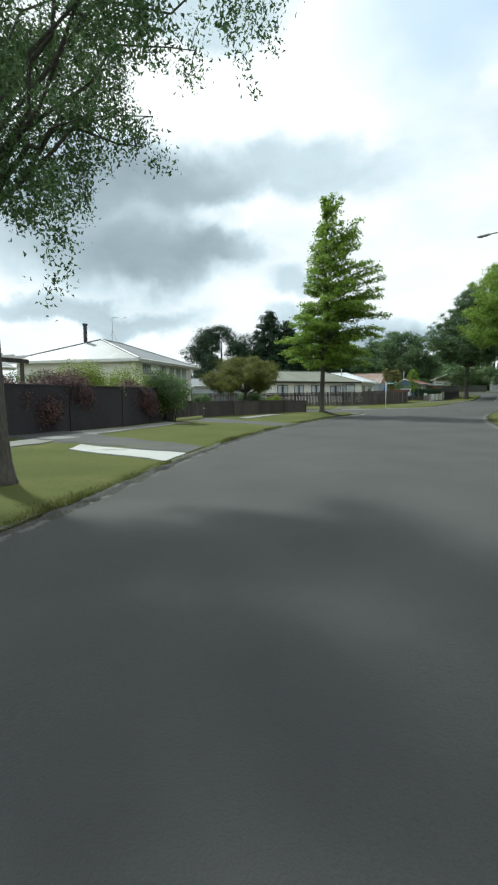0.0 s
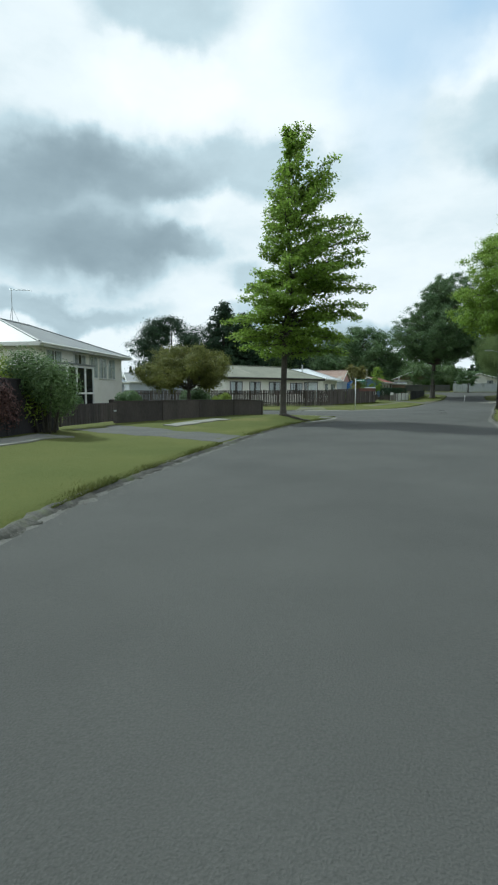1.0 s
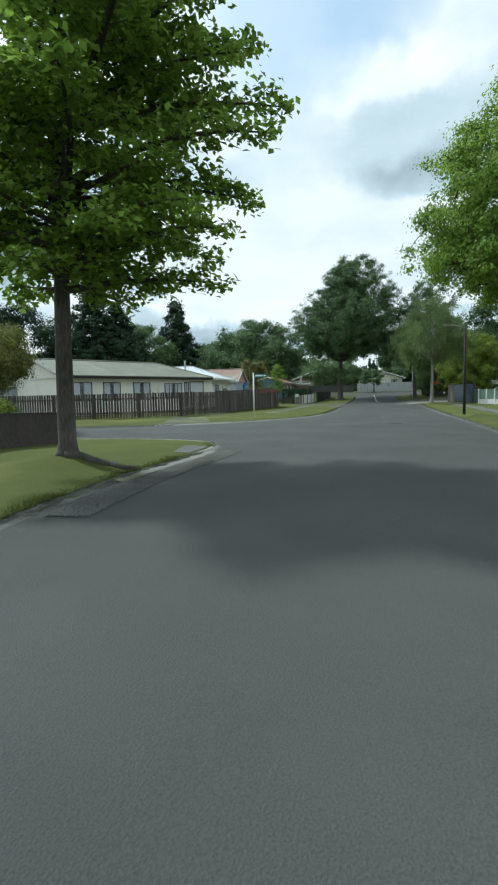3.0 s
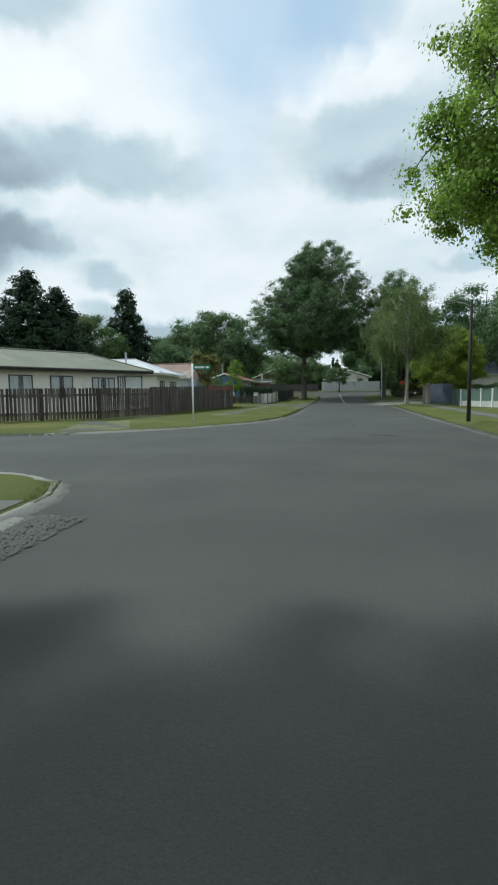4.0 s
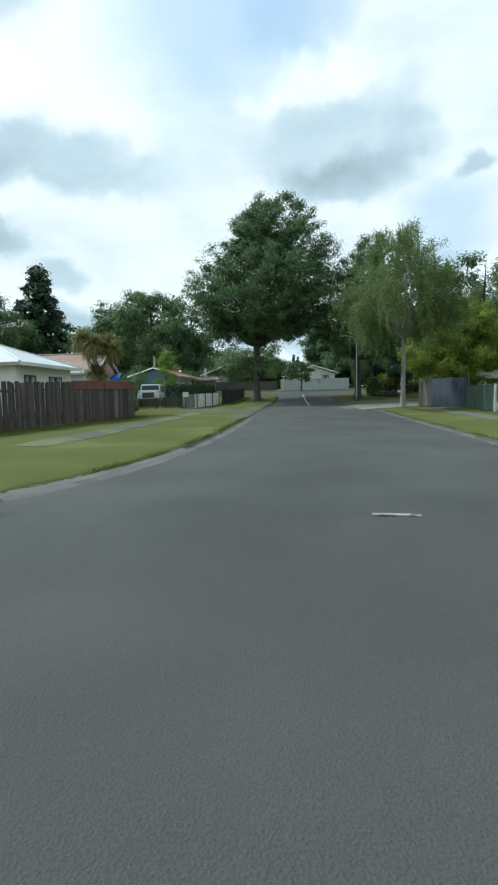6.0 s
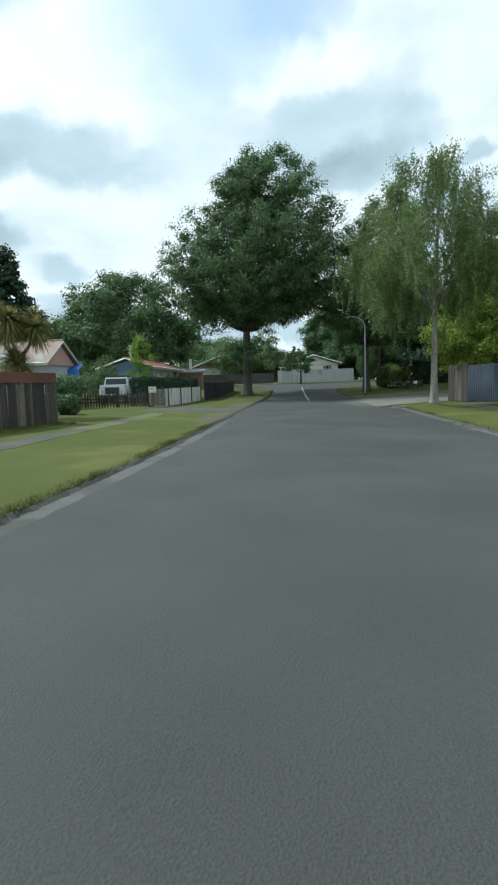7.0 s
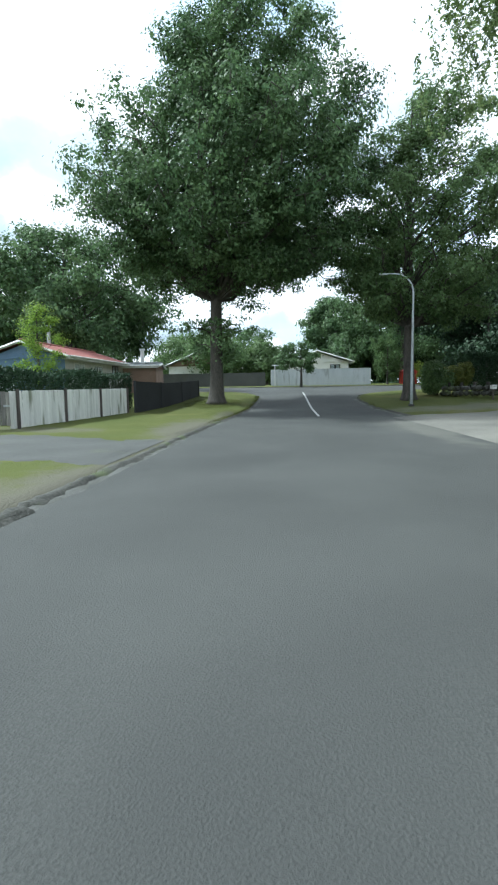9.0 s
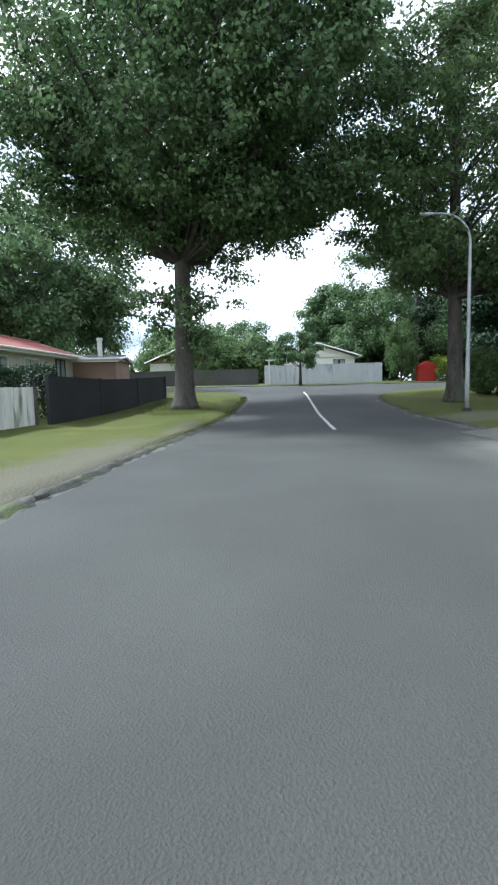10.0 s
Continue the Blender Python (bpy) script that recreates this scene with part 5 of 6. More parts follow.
def house(name, at, turn, w, d, eave, ridge, wall, roof, label, gable=(True, True), over=0.5, windows=(), trim="white_paint", chimney=None, hip=2.5, side_windows=(), gable_wall=None, end_wall=None, boards=False):
    """A single-storey house: its front wall runs along x from the origin at y = 0, facing -y; the ridge runs along x."""
    z = gz(*at)
    root = thing(name, (at[0], at[1], z), turn, label, "house")
    part("wall", boxes((0, 0, -0.4, w, d, eave)), M[wall], root)
    if boards:                                # weatherboards, each lapped over the one below
        for k in range(int(eave / 0.18)):
            z0 = 0.18 * k
            bm = bmesh.new()
            v = [bm.verts.new(q) for q in ((0, -0.004, z0), (w, -0.004, z0), (w, -0.03, z0), (0, -0.03, z0), (0, -0.006, z0 + 0.18), (w, -0.006, z0 + 0.18))]
            for q in ((0, 1, 2, 3), (3, 2, 5, 4), (0, 3, 4), (1, 5, 2), (0, 4, 5, 1)):
                bm.faces.new([v[m] for m in q])
            part("weatherboard", bm, M[wall], root)
    if end_wall:
        part("wall", boxes((-0.025, -0.01, -0.3, -0.003, d + 0.01, eave - 0.07)), M[end_wall], root)
    x0, x1, y0, y1 = -over, w + over, -over, d + over
    ze = eave - 0.06
    bm = bmesh.new()
    ra, rb = (x0 if gable[0] else x0 + hip), (x1 if gable[1] else x1 - hip)
    ym = d / 2
    for dz in (0.0,):
        A, B, C, D = [bm.verts.new(p) for p in ((x0, y0, ze), (x1, y0, ze), (x1, y1, ze), (x0, y1, ze))]
        R0, R1 = bm.verts.new((ra, ym, ridge)), bm.verts.new((rb, ym, ridge))
        bm.faces.new((A, B, R1, R0)); bm.faces.new((C, D, R0, R1))
        if not gable[0]:
            bm.faces.new((D, A, R0))
        if not gable[1]:
            bm.faces.new((B, C, R1))
    made = bmesh.ops.extrude_face_region(bm, geom=bm.faces[:])
    bmesh.ops.translate(bm, vec=(0, 0, 0.09), verts=[g for g in made["geom"] if isinstance(g, bmesh.types.BMVert)])
    bmesh.ops.recalc_face_normals(bm, faces=bm.faces)
    roof_ob = part("roof", bm, M[roof], root)
    # raised seams down the slopes, and the ridge cap
    ridges = bmesh.new()
    slope_len = math.hypot(d / 2 + over, ridge - ze)
    tube(ridges, [(ra, ym, ridge + 0.1), (rb, ym, ridge + 0.1)], 0.07, 6)
    if not gable[0]:
        tube(ridges, [(x0, y0, ze + 0.1), (ra, ym, ridge + 0.1)], 0.06, 6); tube(ridges, [(x0, y1, ze + 0.1), (ra, ym, ridge + 0.1)], 0.06, 6)
    if not gable[1]:
        tube(ridges, [(x1, y0, ze + 0.1), (rb, ym, ridge + 0.1)], 0.06, 6); tube(ridges, [(x1, y1, ze + 0.1), (rb, ym, ridge + 0.1)], 0.06, 6)
    part("ridge_cap", ridges, M[roof], roof_ob)
    # fascia and gutter along the eaves
    part("fascia", boxes((x0, y0 - 0.03, ze - 0.1, x1, y0 - 0.003, ze + 0.08)), M[trim], root)
    bm = bmesh.new(); tube(bm, [(x0, y0 - 0.09, ze + 0.04), (x1, y0 - 0.09, ze + 0.04)], 0.055, 6)
    part("gutter", bm, M[trim], root)
    part("soffit", boxes((x0 + 0.02, y0, ze - 0.09, x1 - 0.02, 0.0 - 0.004, ze - 0.06)), M[trim], root)
    for s, on in ((0, gable[0]), (1, gable[1])):
        xx = 0 if s == 0 else w
        if on:
            bm = bmesh.new()
            t = 0.1
            f1 = [bm.verts.new((xx + (t if s else 0), yy, zz)) for yy, zz in ((0, eave - 0.07), (d, eave - 0.07), (d / 2, ridge - 0.12))]
            f2 = [bm.verts.new((xx - (0 if s else t), yy, zz)) for yy, zz in ((0, eave - 0.07), (d, eave - 0.07), (d / 2, ridge - 0.12))]
            bm.faces.new(f1); bm.faces.new(f2[::-1])
            for i in range(3):
                bm.faces.new((f1[i], f2[i], f2[(i + 1) % 3], f1[(i + 1) % 3]))
            bmesh.ops.recalc_face_normals(bm, faces=bm.faces)
            part("gable", bm, M[gable_wall or wall], root)
            xe = x0 if s == 0 else x1
            bm = bmesh.new()
            tube(bm, [(xe, y0, ze + 0.02), (xe, ym, ridge + 0.02)], 0.075, 4); tube(bm, [(xe, y1, ze + 0.02), (xe, ym, ridge + 0.02)], 0.075, 4)
            part("bargeboard", bm, M[trim], root)
        else:
            xe = x0 - 0.03 if s == 0 else x1 + 0.003
            part("fascia", boxes((xe, y0, ze - 0.1, xe + 0.027, y1, ze + 0.08)), M[trim], root)
    for row in windows:
        window(root, *row[:4], y=-0.034 if boards else -0.004, frame_mat=M[row[4]] if len(row) > 4 else None, mullions=row[5] if len(row) > 5 else 1, blind=len(row) > 6)
    for row in side_windows:                  # on the wall at x = w (side 1) or x = 0 (side 0)
        side, yy, zz, ww, hh, fm = row
        holder = window(root, yy if side else -yy, zz, ww, hh, 0.0, M[fm])
        holder.matrix_basis = pose(w + 0.004 if side else -0.004, 0, 0, 0, 0, 90 if side else -90)
    if chimney:
        cx, cy, top, r, cm = chimney
        bm = bmesh.new(); tube(bm, [(cx, cy, ze + 0.3), (cx, cy, top)], r, 10); tube(bm, [(cx, cy, top), (cx, cy, top + 0.12)], r * 1.35, 10)
        part("chimney", bm, M[cm], root, smooth=False)
    return root


# hip-roofed house behind the shrubs
house("house", (-22.7, 21.8), 108, 10.5, 9.0, 3.5, 5.2, "cream", "roof_grey", "white weatherboard house with a grey hipped iron roof", gable=(False, False), hip=4.2,
      windows=[(8.75, 2.0, 0.95, 1.25, "white_paint", 1), (7.45, 2.0, 0.95, 1.25, "white_paint", 1), (6.15, 2.0, 0.95, 1.25, "white_paint", 1), (4.4, 2.1, 1.3, 1.15, "white_paint", 2), (1.6, 2.0, 1.4, 1.25, "white_paint", 1)], side_windows=[(1, 2.5, 2.0, 1.8, 1.25, "white_paint")], boards=True, chimney=(3.2, 5.5, 6.3, 0.14, "dark_trim"))
# green-roofed house behind the paling fence
house("house", (-26.0, 46.6), 60, 11.6, 8.0, 2.6, 3.85, "cream", "roof_green", "cream house with a low greenish tiled roof", gable=(True, False), hip=2.2, trim="dark_trim",
      windows=[(1.2, 1.0, 1.3, 1.15), (3.4, 1.0, 1.2, 1.15), (5.8, 1.0, 1.3, 1.15), (8.6, 1.15, 1.5, 0.95, "dark_trim", 3), (9.85, 0.6, 0.3, 1.6, "dark_trim", 0), (10.85, 0.5, 1.25, 1.75, "dark_trim", 0, "blind")], chimney=(2.6, 5.5, 4.9, 0.09, "galvanised"))
# white-roofed house
house("house", (-30.2, 62.8), 3, 8.4, 6.6, 2.75, 4.0, "cream", "roof_white", "cream house with a white painted iron roof", gable=(False, False), hip=3.5,
      windows=[(5.2, 0.9, 2.8, 1.2, "white_paint", 2), (1.6, 0.9, 1.2, 1.2, "white_paint")], side_windows=[(1, 1.4, 0.9, 1.1, 1.2, "dark_trim"), (1, 4.4, 0.2, 1.5, 1.9, "dark_trim")], chimney=(5.0, 2.2, 4.5, 0.08, "galvanised"))
# grey house with a pink gable
house("house", (-33.1, 76.4), 0, 9.6, 3.9, 2.75, 4.2, "grey_wall", "roof_tile", "pale grey house with a pink gable and brown tiled roof", gable=(True, True), over=0.35, gable_wall="pink_wall",
      windows=[(7.5, 1.0, 1.4, 1.1, "white_paint")])
# blue gabled house with the red roof
house("house", (-19.9, 86.8), 90, 8.2, 4.3, 2.45, 3.2, "old_wall", "roof_red", "weathered house with a red iron roof and blue gable", gable=(True, True), over=0.4, gable_wall="blue_wall", end_wall="blue_wall",
      windows=[(1.6, 0.9, 1.1, 1.2, "white_paint"), (4.0, 0.9, 1.1, 1.2, "white_paint"), (6.6, 0.3, 0.8, 1.9)], chimney=(6.0, 4.0, 4.7, 0.12, "galvanised"))
house("garage", (-20.7, 94.6), 10, 3.0, 4.0, 1.8, 1.98, "brown_wall", "roof_grey", "small dark flat-roofed garage behind the black fence", gable=(True, True), over=0.2, windows=[], chimney=(1.9, 1.5, 2.9, 0.13, "white_paint"))
house("house", (-17.6, 126), 92, 9.0, 8.0, 2.6, 4.3, "cream", "roof_grey", "cream house with a brown gable beyond the cross street", gable=(True, True), gable_wall="brown_wall")
house("house", (-3.7, 117.5), 92, 9.0, 6.6, 2.35, 3.5, "cream", "roof_grey", "cream gabled house behind the grey fence", gable=(True, True), side_windows=[(0, 1.4, 1.0, 0.9, 1.0, "dark_trim")])
house("house", (5.0, 86.8), -4, 9.0, 8.0, 2.6, 4.1, "cream", "roof_slate", "cream house with a dark blue-grey hipped roof", gable=(False, False), hip=3.0)


# ---- street furniture ----
def street_lamp(at, height, turn, out, label, metal, slim=1.0):
    x, y = at
    root = thing("street_lamp", (x, y, gz(x, y) - 0.02), turn, label, "street lamp")
    bm = bmesh.new()
    r = out * 0.75
    pts = [(0, 0, 0), (0, 0, 0.6), (0, 0, height - r)]
    for k in range(1, 9):
        a = math.pi / 2 * k / 8 * 0.97
        pts.append((-(r - r * math.cos(a)), 0, height - r + r * math.sin(a)))
    pts.append((-out, 0, height + 0.01))
    rad = [0.085, 0.08, 0.055] + [0.05 - 0.002 * k for k in range(1, 9)] + [0.032]
    tube(bm, pts, [slim * r for r in rad], 10)
    part("pole", bm, metal, root, smooth=True)
    part("base", boxes((-0.13 * slim, -0.13 * slim, 0, 0.13 * slim, 0.13 * slim, 0.12), bevel=0.03), M["dark_trim"], root)
    bm = boxes((-out - 0.4, -0.07, height - 0.025, -out + 0.02, 0.07, height + 0.025), bevel=0.018)
    head = part("lamp_head", bm, M["galvanised"], root)
    part("lens", boxes((-out - 0.35, -0.055, height - 0.04, -out - 0.08, 0.055, height - 0.027), bevel=0.005), M["curtain"], head)
    return root


street_lamp((-3.1, 85.7), 5.8, 6, 1.1, "galvanised street lamp with a curved arm", M["galvanised"], 0.85)


def timber_lamp(at, height, turn):
    x, y = at
    root = thing("street_lamp", (x, y, gz(x, y) - 0.02), turn, "small street lamp on a dark timber pole", "street lamp")
    bm = bmesh.new(); tube(bm, [(0, 0, 0), (0, 0, height * 0.5), (0, 0, height)], [0.07, 0.058, 0.046], 12)
    part("pole", bm, M["pole_wood"], root, smooth=True)
    bm = bmesh.new(); tube(bm, [(0.05, 0, height - 0.28), (-0.2, 0, height - 0.14), (-0.52, 0, height - 0.06)], 0.018, 8)
    part("arm", bm, M["galvanised"], root, smooth=True)
    head = part("lamp_head", boxes((-0.92, -0.075, height - 0.09, -0.48, 0.075, height - 0.03), bevel=0.018), M["galvanised"], root)
    part("lens", boxes((-0.88, -0.055, height - 0.105, -0.58, 0.055, height - 0.087), bevel=0.005), M["curtain"], head)


timber_lamp((-2.5, 43.0), 4.1, 5)
street_lamp((0.75, 15.7), 6.6, -20, 1.9, "street lamp arm over the kerb", M["galvanised"])


def street_sign(at, turn):
    x, y = at
    root = thing("street_sign", (x, y, gz(x, y) - 0.02), turn, "green street name sign on a white post", "street sign")
    bm = bmesh.new(); tube(bm, [(0, 0, 0), (0, 0, 2.4)], 0.035, 10)
    part("post", bm, M["sign_white"], root, smooth=True)
    bm = bmesh.new(); poly_prism(bm, [(0.04, 0), (0.7, 0), (0.77, 0.085), (0.7, 0.17), (0.04, 0.17)], -0.012, 0.012)
    bmesh.ops.rotate(bm, cent=(0, 0, 0), matrix=Matrix.Rotation(radians(90), 3, "X"), verts=bm.verts)
    bmesh.ops.translate(bm, vec=(0, 0, 2.17), verts=bm.verts)
    plate = part("plate", bm, M["sign_green"], root)
    for x0, w in ((0.09, 0.4), (0.54, 0.13)):
        part("lettering_bar", boxes((x0, -0.016, 2.215, x0 + w, -0.013, 2.295)), M["sign_white"], plate)
    return root


street_sign((-12.8, 44.43), 10)


# ---- gardens ----
for i, (at, r, h, m, lab) in enumerate([
        ((-12.6, 6.2), 1.15, 1.6, "leaf_plum", "reddish-purple flowering shrub above the fence"), ((-13.0, 8.2), 1.25, 1.75, "leaf_plum", "reddish flowering shrub above the dark fence"),
        ((-13.75, 10.0), 1.2, 2.15, "leaf_yellow", "yellow-green shrub above the dark fence"), ((-13.6, 11.8), 1.1, 1.75, "leaf_plum", "plum-coloured flowering shrub above the fence"),
        ((-14.3, 13.0), 1.2, 2.2, "leaf_yellow", "yellow-green leafy shrub by the gate"), ((-12.95, 13.7), 1.0, 2.05, "leaf_mid", "green shrub hanging over the fence end"),
        ((-12.2, 4.0), 1.0, 1.5, "leaf_olive", "olive-green shrub behind the fence"), ((-15.2, 9.0), 1.3, 1.8, "leaf_mid", "green shrub behind the fence"),
        ((-19.3, 20.5), 0.6, 0.95, "leaf_dark", "dark garden plant before the porch"), ((-20.0, 25.5), 0.7, 1.1, "leaf_dark", "dark garden plant below the house windows")]):
    bush("shrub", at, r, h, 18000, 0.062, M[m], lab, seed=100 + i, lobes=12)
for i, (at, r, h, m, lab) in enumerate([
        ((-17.2, 30.6), 0.5, 1.1, "leaf_yellow", "small yellow-green shrub behind the low fence"), ((-22.5, 36.0), 1.2, 1.6, "leaf_dark", "dark green rounded garden shrub"),
        ((-22.9, 82.9), 1.6, 3.1, "leaf_mid", "large rounded green shrub beside the blue house"), ((-20.2, 72.9), 1.3, 1.7, "leaf_dark", "dark low shrub by the picket fence"),
        ((-22.2, 72.0), 0.9, 1.2, "leaf_willow", "grey-green shrub by the picket fence"), ((-17.5, 67.0), 0.65, 0.8, "leaf_dark", "dark shrub beside the fence end"),
        ((-0.9, 90.2), 0.85, 1.6, "leaf_mid", "leafy shrub covered with trailing vines beside the lamp"), ((0.3, 91.0), 0.7, 1.5, "leaf_olive", "olive-green shrub before a dark hedge"), ((3.0, 112.6), 1.2, 2.0, "leaf_yellow", "light green shrub by the far fence"),
        ((6.2, 86.0), 0.8, 1.0, "leaf_mid", "low shrub at the lawn"), ((5.2, 85.6), 1.1, 1.9, "leaf_mid", "rounded green shrub before the cream house")]):
    bush("shrub", at, r, h, 7000, 0.085, M[m], lab, seed=130 + i, lobes=11)
tree("garden_tree", (-20.4, 85.2), 5.1, 0.07, (0.25, 0.99), steps_of(0.7, 1.0, 0.95, 0.75, 0.35), 20, 6500, 0.075, M["leaf_bright"], M["bark"], "slender light green garden tree", seed=160, rise=0.9, clump=0.4)
tree("garden_tree", (-0.3, 113.0), 5.0, 0.07, (0.2, 0.98), steps_of(0.8, 1.2, 1.3, 1.1, 0.6), 30, 9000, 0.11, M["leaf_mid"], M["bark"], "light green drooping garden tree by the far fence", seed=161, rise=0.6, clump=0.4, weep=0.9)
hedge((-17.0, 75.5), (-16.5, 85.2), 1.2, 1.5, 30000, 0.07, M["leaf_needle"], "dark green clipped hedge behind the white fence", seed=170)
hedge((0.7, 91.9), (8.5, 93.6), 1.3, 2.0, 30000, 0.09, M["leaf_needle"], "tall dark hedge behind the lawn", seed=171)
hedge((4.5, 74.0), (8.0, 62.0), 1.0, 1.5, 14000, 0.09, M["leaf_dark"], "dark hedge behind the iron fence", seed=172)


def cabbage_tree(at, height, label, seed):
    """A bare stem with round heads of long pointed leaves."""
    rng = np.random.RandomState(seed)
    x, y = at
    root = thing("cabbage_tree", (x, y, gz(x, y)), 0, label, "tree")
    bm = bmesh.new()
    heads = []
    tube(bm, [(0, 0, 0), (0.1, 0, height * 0.35), (0.05, 0.05, height * 0.55)], [0.13, 0.11, 0.09], 8)
    for k in range(5):
        a = 2.4 * k
        tip = (0.75 * math.cos(a), 0.6 * math.sin(a), height * (0.74 + 0.035 * k))
        tube(bm, [(0.05, 0.05, height * 0.5), (tip[0] * 0.7, tip[1] * 0.7, height * 0.62), tip], [0.08, 0.06, 0.05], 6)
        heads.append(tip)
    heads += [(-0.3, 0.1, height * 0.5), (0.1, -0.2, height * 0.45)]
    part("trunk", bm, M["bark_pale"], root, smooth=True)
    verts, faces = [], []
    for h in heads:
        for k in range(420):
            d = rng.randn(3); d[2] = d[2] * 0.8 + 0.15
            d /= np.linalg.norm(d)
            side = np.cross(d, (0.1, 0.05, 1)); side /= np.linalg.norm(side) + 1e-6
            ln = 0.8 * (0.7 + 0.5 * rng.rand())
            c = np.array(h)
            i = len(verts)
            for u, w in ((0.02, 0.01), (0.45, 0.02), (0.8, 0.015), (1.0, 0.002)):
                p = c + d * ln * u + np.array((0, 0, -0.35 * u * u * ln))
                verts += [p - side * w, p + side * w]
            faces += [(i + 2 * j, i + 2 * j + 1, i + 2 * j + 3, i + 2 * j + 2) for j in range(3)]
    ob = new("crown", array_mesh("crown", np.array(verts), np.array(faces), M["leaf_strap"]))
    ob.parent = root
    return root


cabbage_tree((-18.1, 64.8), 4.6, "cabbage tree with tufts of long yellowish leaves behind the fence", 5)


# ---- the hip-roofed house's aerial, porch and gate ----
def aerial(at, z, label):
    root = thing("aerial", (at[0], at[1], z), 20, label, "aerial")
    bm = bmesh.new(); tube(bm, [(0, 0, 0), (0, 0, 1.9)], 0.02, 6)
    part("mast", bm, M["galvanised"], root)
    for s in (-0.45, 0.3):
        bm = bmesh.new(); tube(bm, [(s, 0.35, -0.25), (0, 0, 0.9)], 0.012, 5)
        part("stay", bm, M["galvanised"], root)
    bm = bmesh.new(); tube(bm, [(-0.1, 0, 1.8), (1.15, 0, 1.74)], 0.014, 5)
    boom = part("boom", bm, M["galvanised"], root)
    for k in range(10):
        bm = bmesh.new(); tube(bm, [(0.1 * k + 0.2, -0.2, 1.79 - 0.005 * k), (0.1 * k + 0.2, 0.2, 1.79 - 0.005 * k)], 0.006, 4)
        part("element", bm, M["galvanised"], boom)
    return root


aerial((-26.9, 23.9), gz(-22, 22) + 5.0, "grey television aerial on a roof mast")


def glazed_porch(at, turn, label):
    root = thing("porch", (at[0], at[1], gz(*at)), turn, label, "porch")
    for k in range(4):
        part("post", boxes((0.95 * k - 0.06, -0.05, 0, 0.95 * k + 0.06, 0.05, 2.5)), M["white_paint"], root)
    for h in (0.05, 1.0, 2.42):
        part("rail", boxes((0, -0.04, h, 2.85, 0.04, h + 0.1)), M["white_paint"], root)
    for k in range(3):
        part("pane", boxes((0.95 * k + 0.07, -0.01, 0.16, 0.95 * k + 0.88, 0.01, 2.4)), M["dark_glass"], root)
    for s in (0, 2.85):
        part("side_panel", boxes((s - 0.02, 0.06, 0.15, s + 0.02, 1.2, 2.42)), M["dark_glass"], root)
        part("post", boxes((s - 0.05, 1.2, 0, s + 0.05, 1.3, 2.5)), M["white_paint"], root)
        for h in (0.05, 1.0, 2.42):
            part("rail", boxes((s - 0.04, 0.06, h, s + 0.04, 1.2, h + 0.1)), M["white_paint"], root)
    part("roof", boxes((-0.1, -0.1, 2.54, 2.95, 1.3, 2.62)), M["roof_grey"], root)
    return root


glazed_porch((-22.0, 23.1), 108, "white-framed glazed porch at the house front")


def gate(at0, at1, height, material, label):
    a, b, ln, ang = run(at0, at1)
    root = thing("gate", (a.x, a.y, gz(a.x, a.y)), ang, label, "gate")
    part("gate_frame", boxes((0.03, -0.03, 0.08, 0.1, 0.03, height), (ln - 0.1, -0.03, 0.08, ln - 0.03, 0.03, height), (0.1, -0.03, 0.1, ln - 0.1, 0.03, 0.18), (0.1, -0.03, height - 0.08, ln - 0.1, 0.03, height)), material, root)
    n = int(ln / 0.16)
    for k in range(n):
        part("board", boxes((0.12 + (ln - 0.24) * k / n, -0.045, 0.1, 0.12 + (ln - 0.24) * (k + 0.86) / n, -0.031, height + 0.02)), material, root)
    part("latch", boxes((ln - 0.2, -0.07, height * 0.6, ln - 0.05, -0.046, height * 0.6 + 0.05)), M["galvanised"], root)
    return root


gate((-13.5, 14.6), (-14.2, 17.8), 0.72, M["fence_dark"], "dark brown timber driveway gate")
gate((-15.9, 73.5), (-15.25, 74.5), 0.95, M["board_grey"], "weathered grey picket gate between fences")


def pergola(at, turn):
    root = thing("pergola", (at[0], at[1], gz(*at)), turn, "dark timber pergola with open rafters", "pergola")
    for x in (0, 3.2):
        for y in (0, 2.6):
            part("post", boxes((x - 0.05, y - 0.05, 0, x + 0.05, y + 0.05, 2.25)), M["fence_dark"], root)
    for y in (0, 2.6):
        part("beam", boxes((-0.3, y - 0.03, 2.25, 3.5, y + 0.03, 2.4)), M["fence_dark"], root)
    for k in range(7):
        part("rafter", boxes((0.5 * k + 0.05, -0.3, 2.4, 0.5 * k + 0.11, 2.9, 2.5)), M["white_paint"], root)
    return root


pergola((-14.4, 5.0), 100)
house("house", (-23.5, 5.0), 100, 9.0, 8.0, 2.7, 4.2, "cream", "roof_grey", "pale house with a grey iron gable roof behind shrubs", gable=(False, True), hip=3.0)
house("garage", (-32.6, 31.0), 75, 7.0, 5.0, 2.2, 3.0, "grey_wall", "roof_slate", "pale grey garage with a dark grey roof", gable=(True, True), over=0.25, windows=[(2.0, 0.0, 2.2, 1.9, "white_paint", 0)])
house("garage", (-38.0, 47.0), 45, 9.0, 6.0, 2.3, 3.2, "grey_wall", "roof_grey", "long grey outbuilding behind the side street", gable=(True, True), over=0.3)


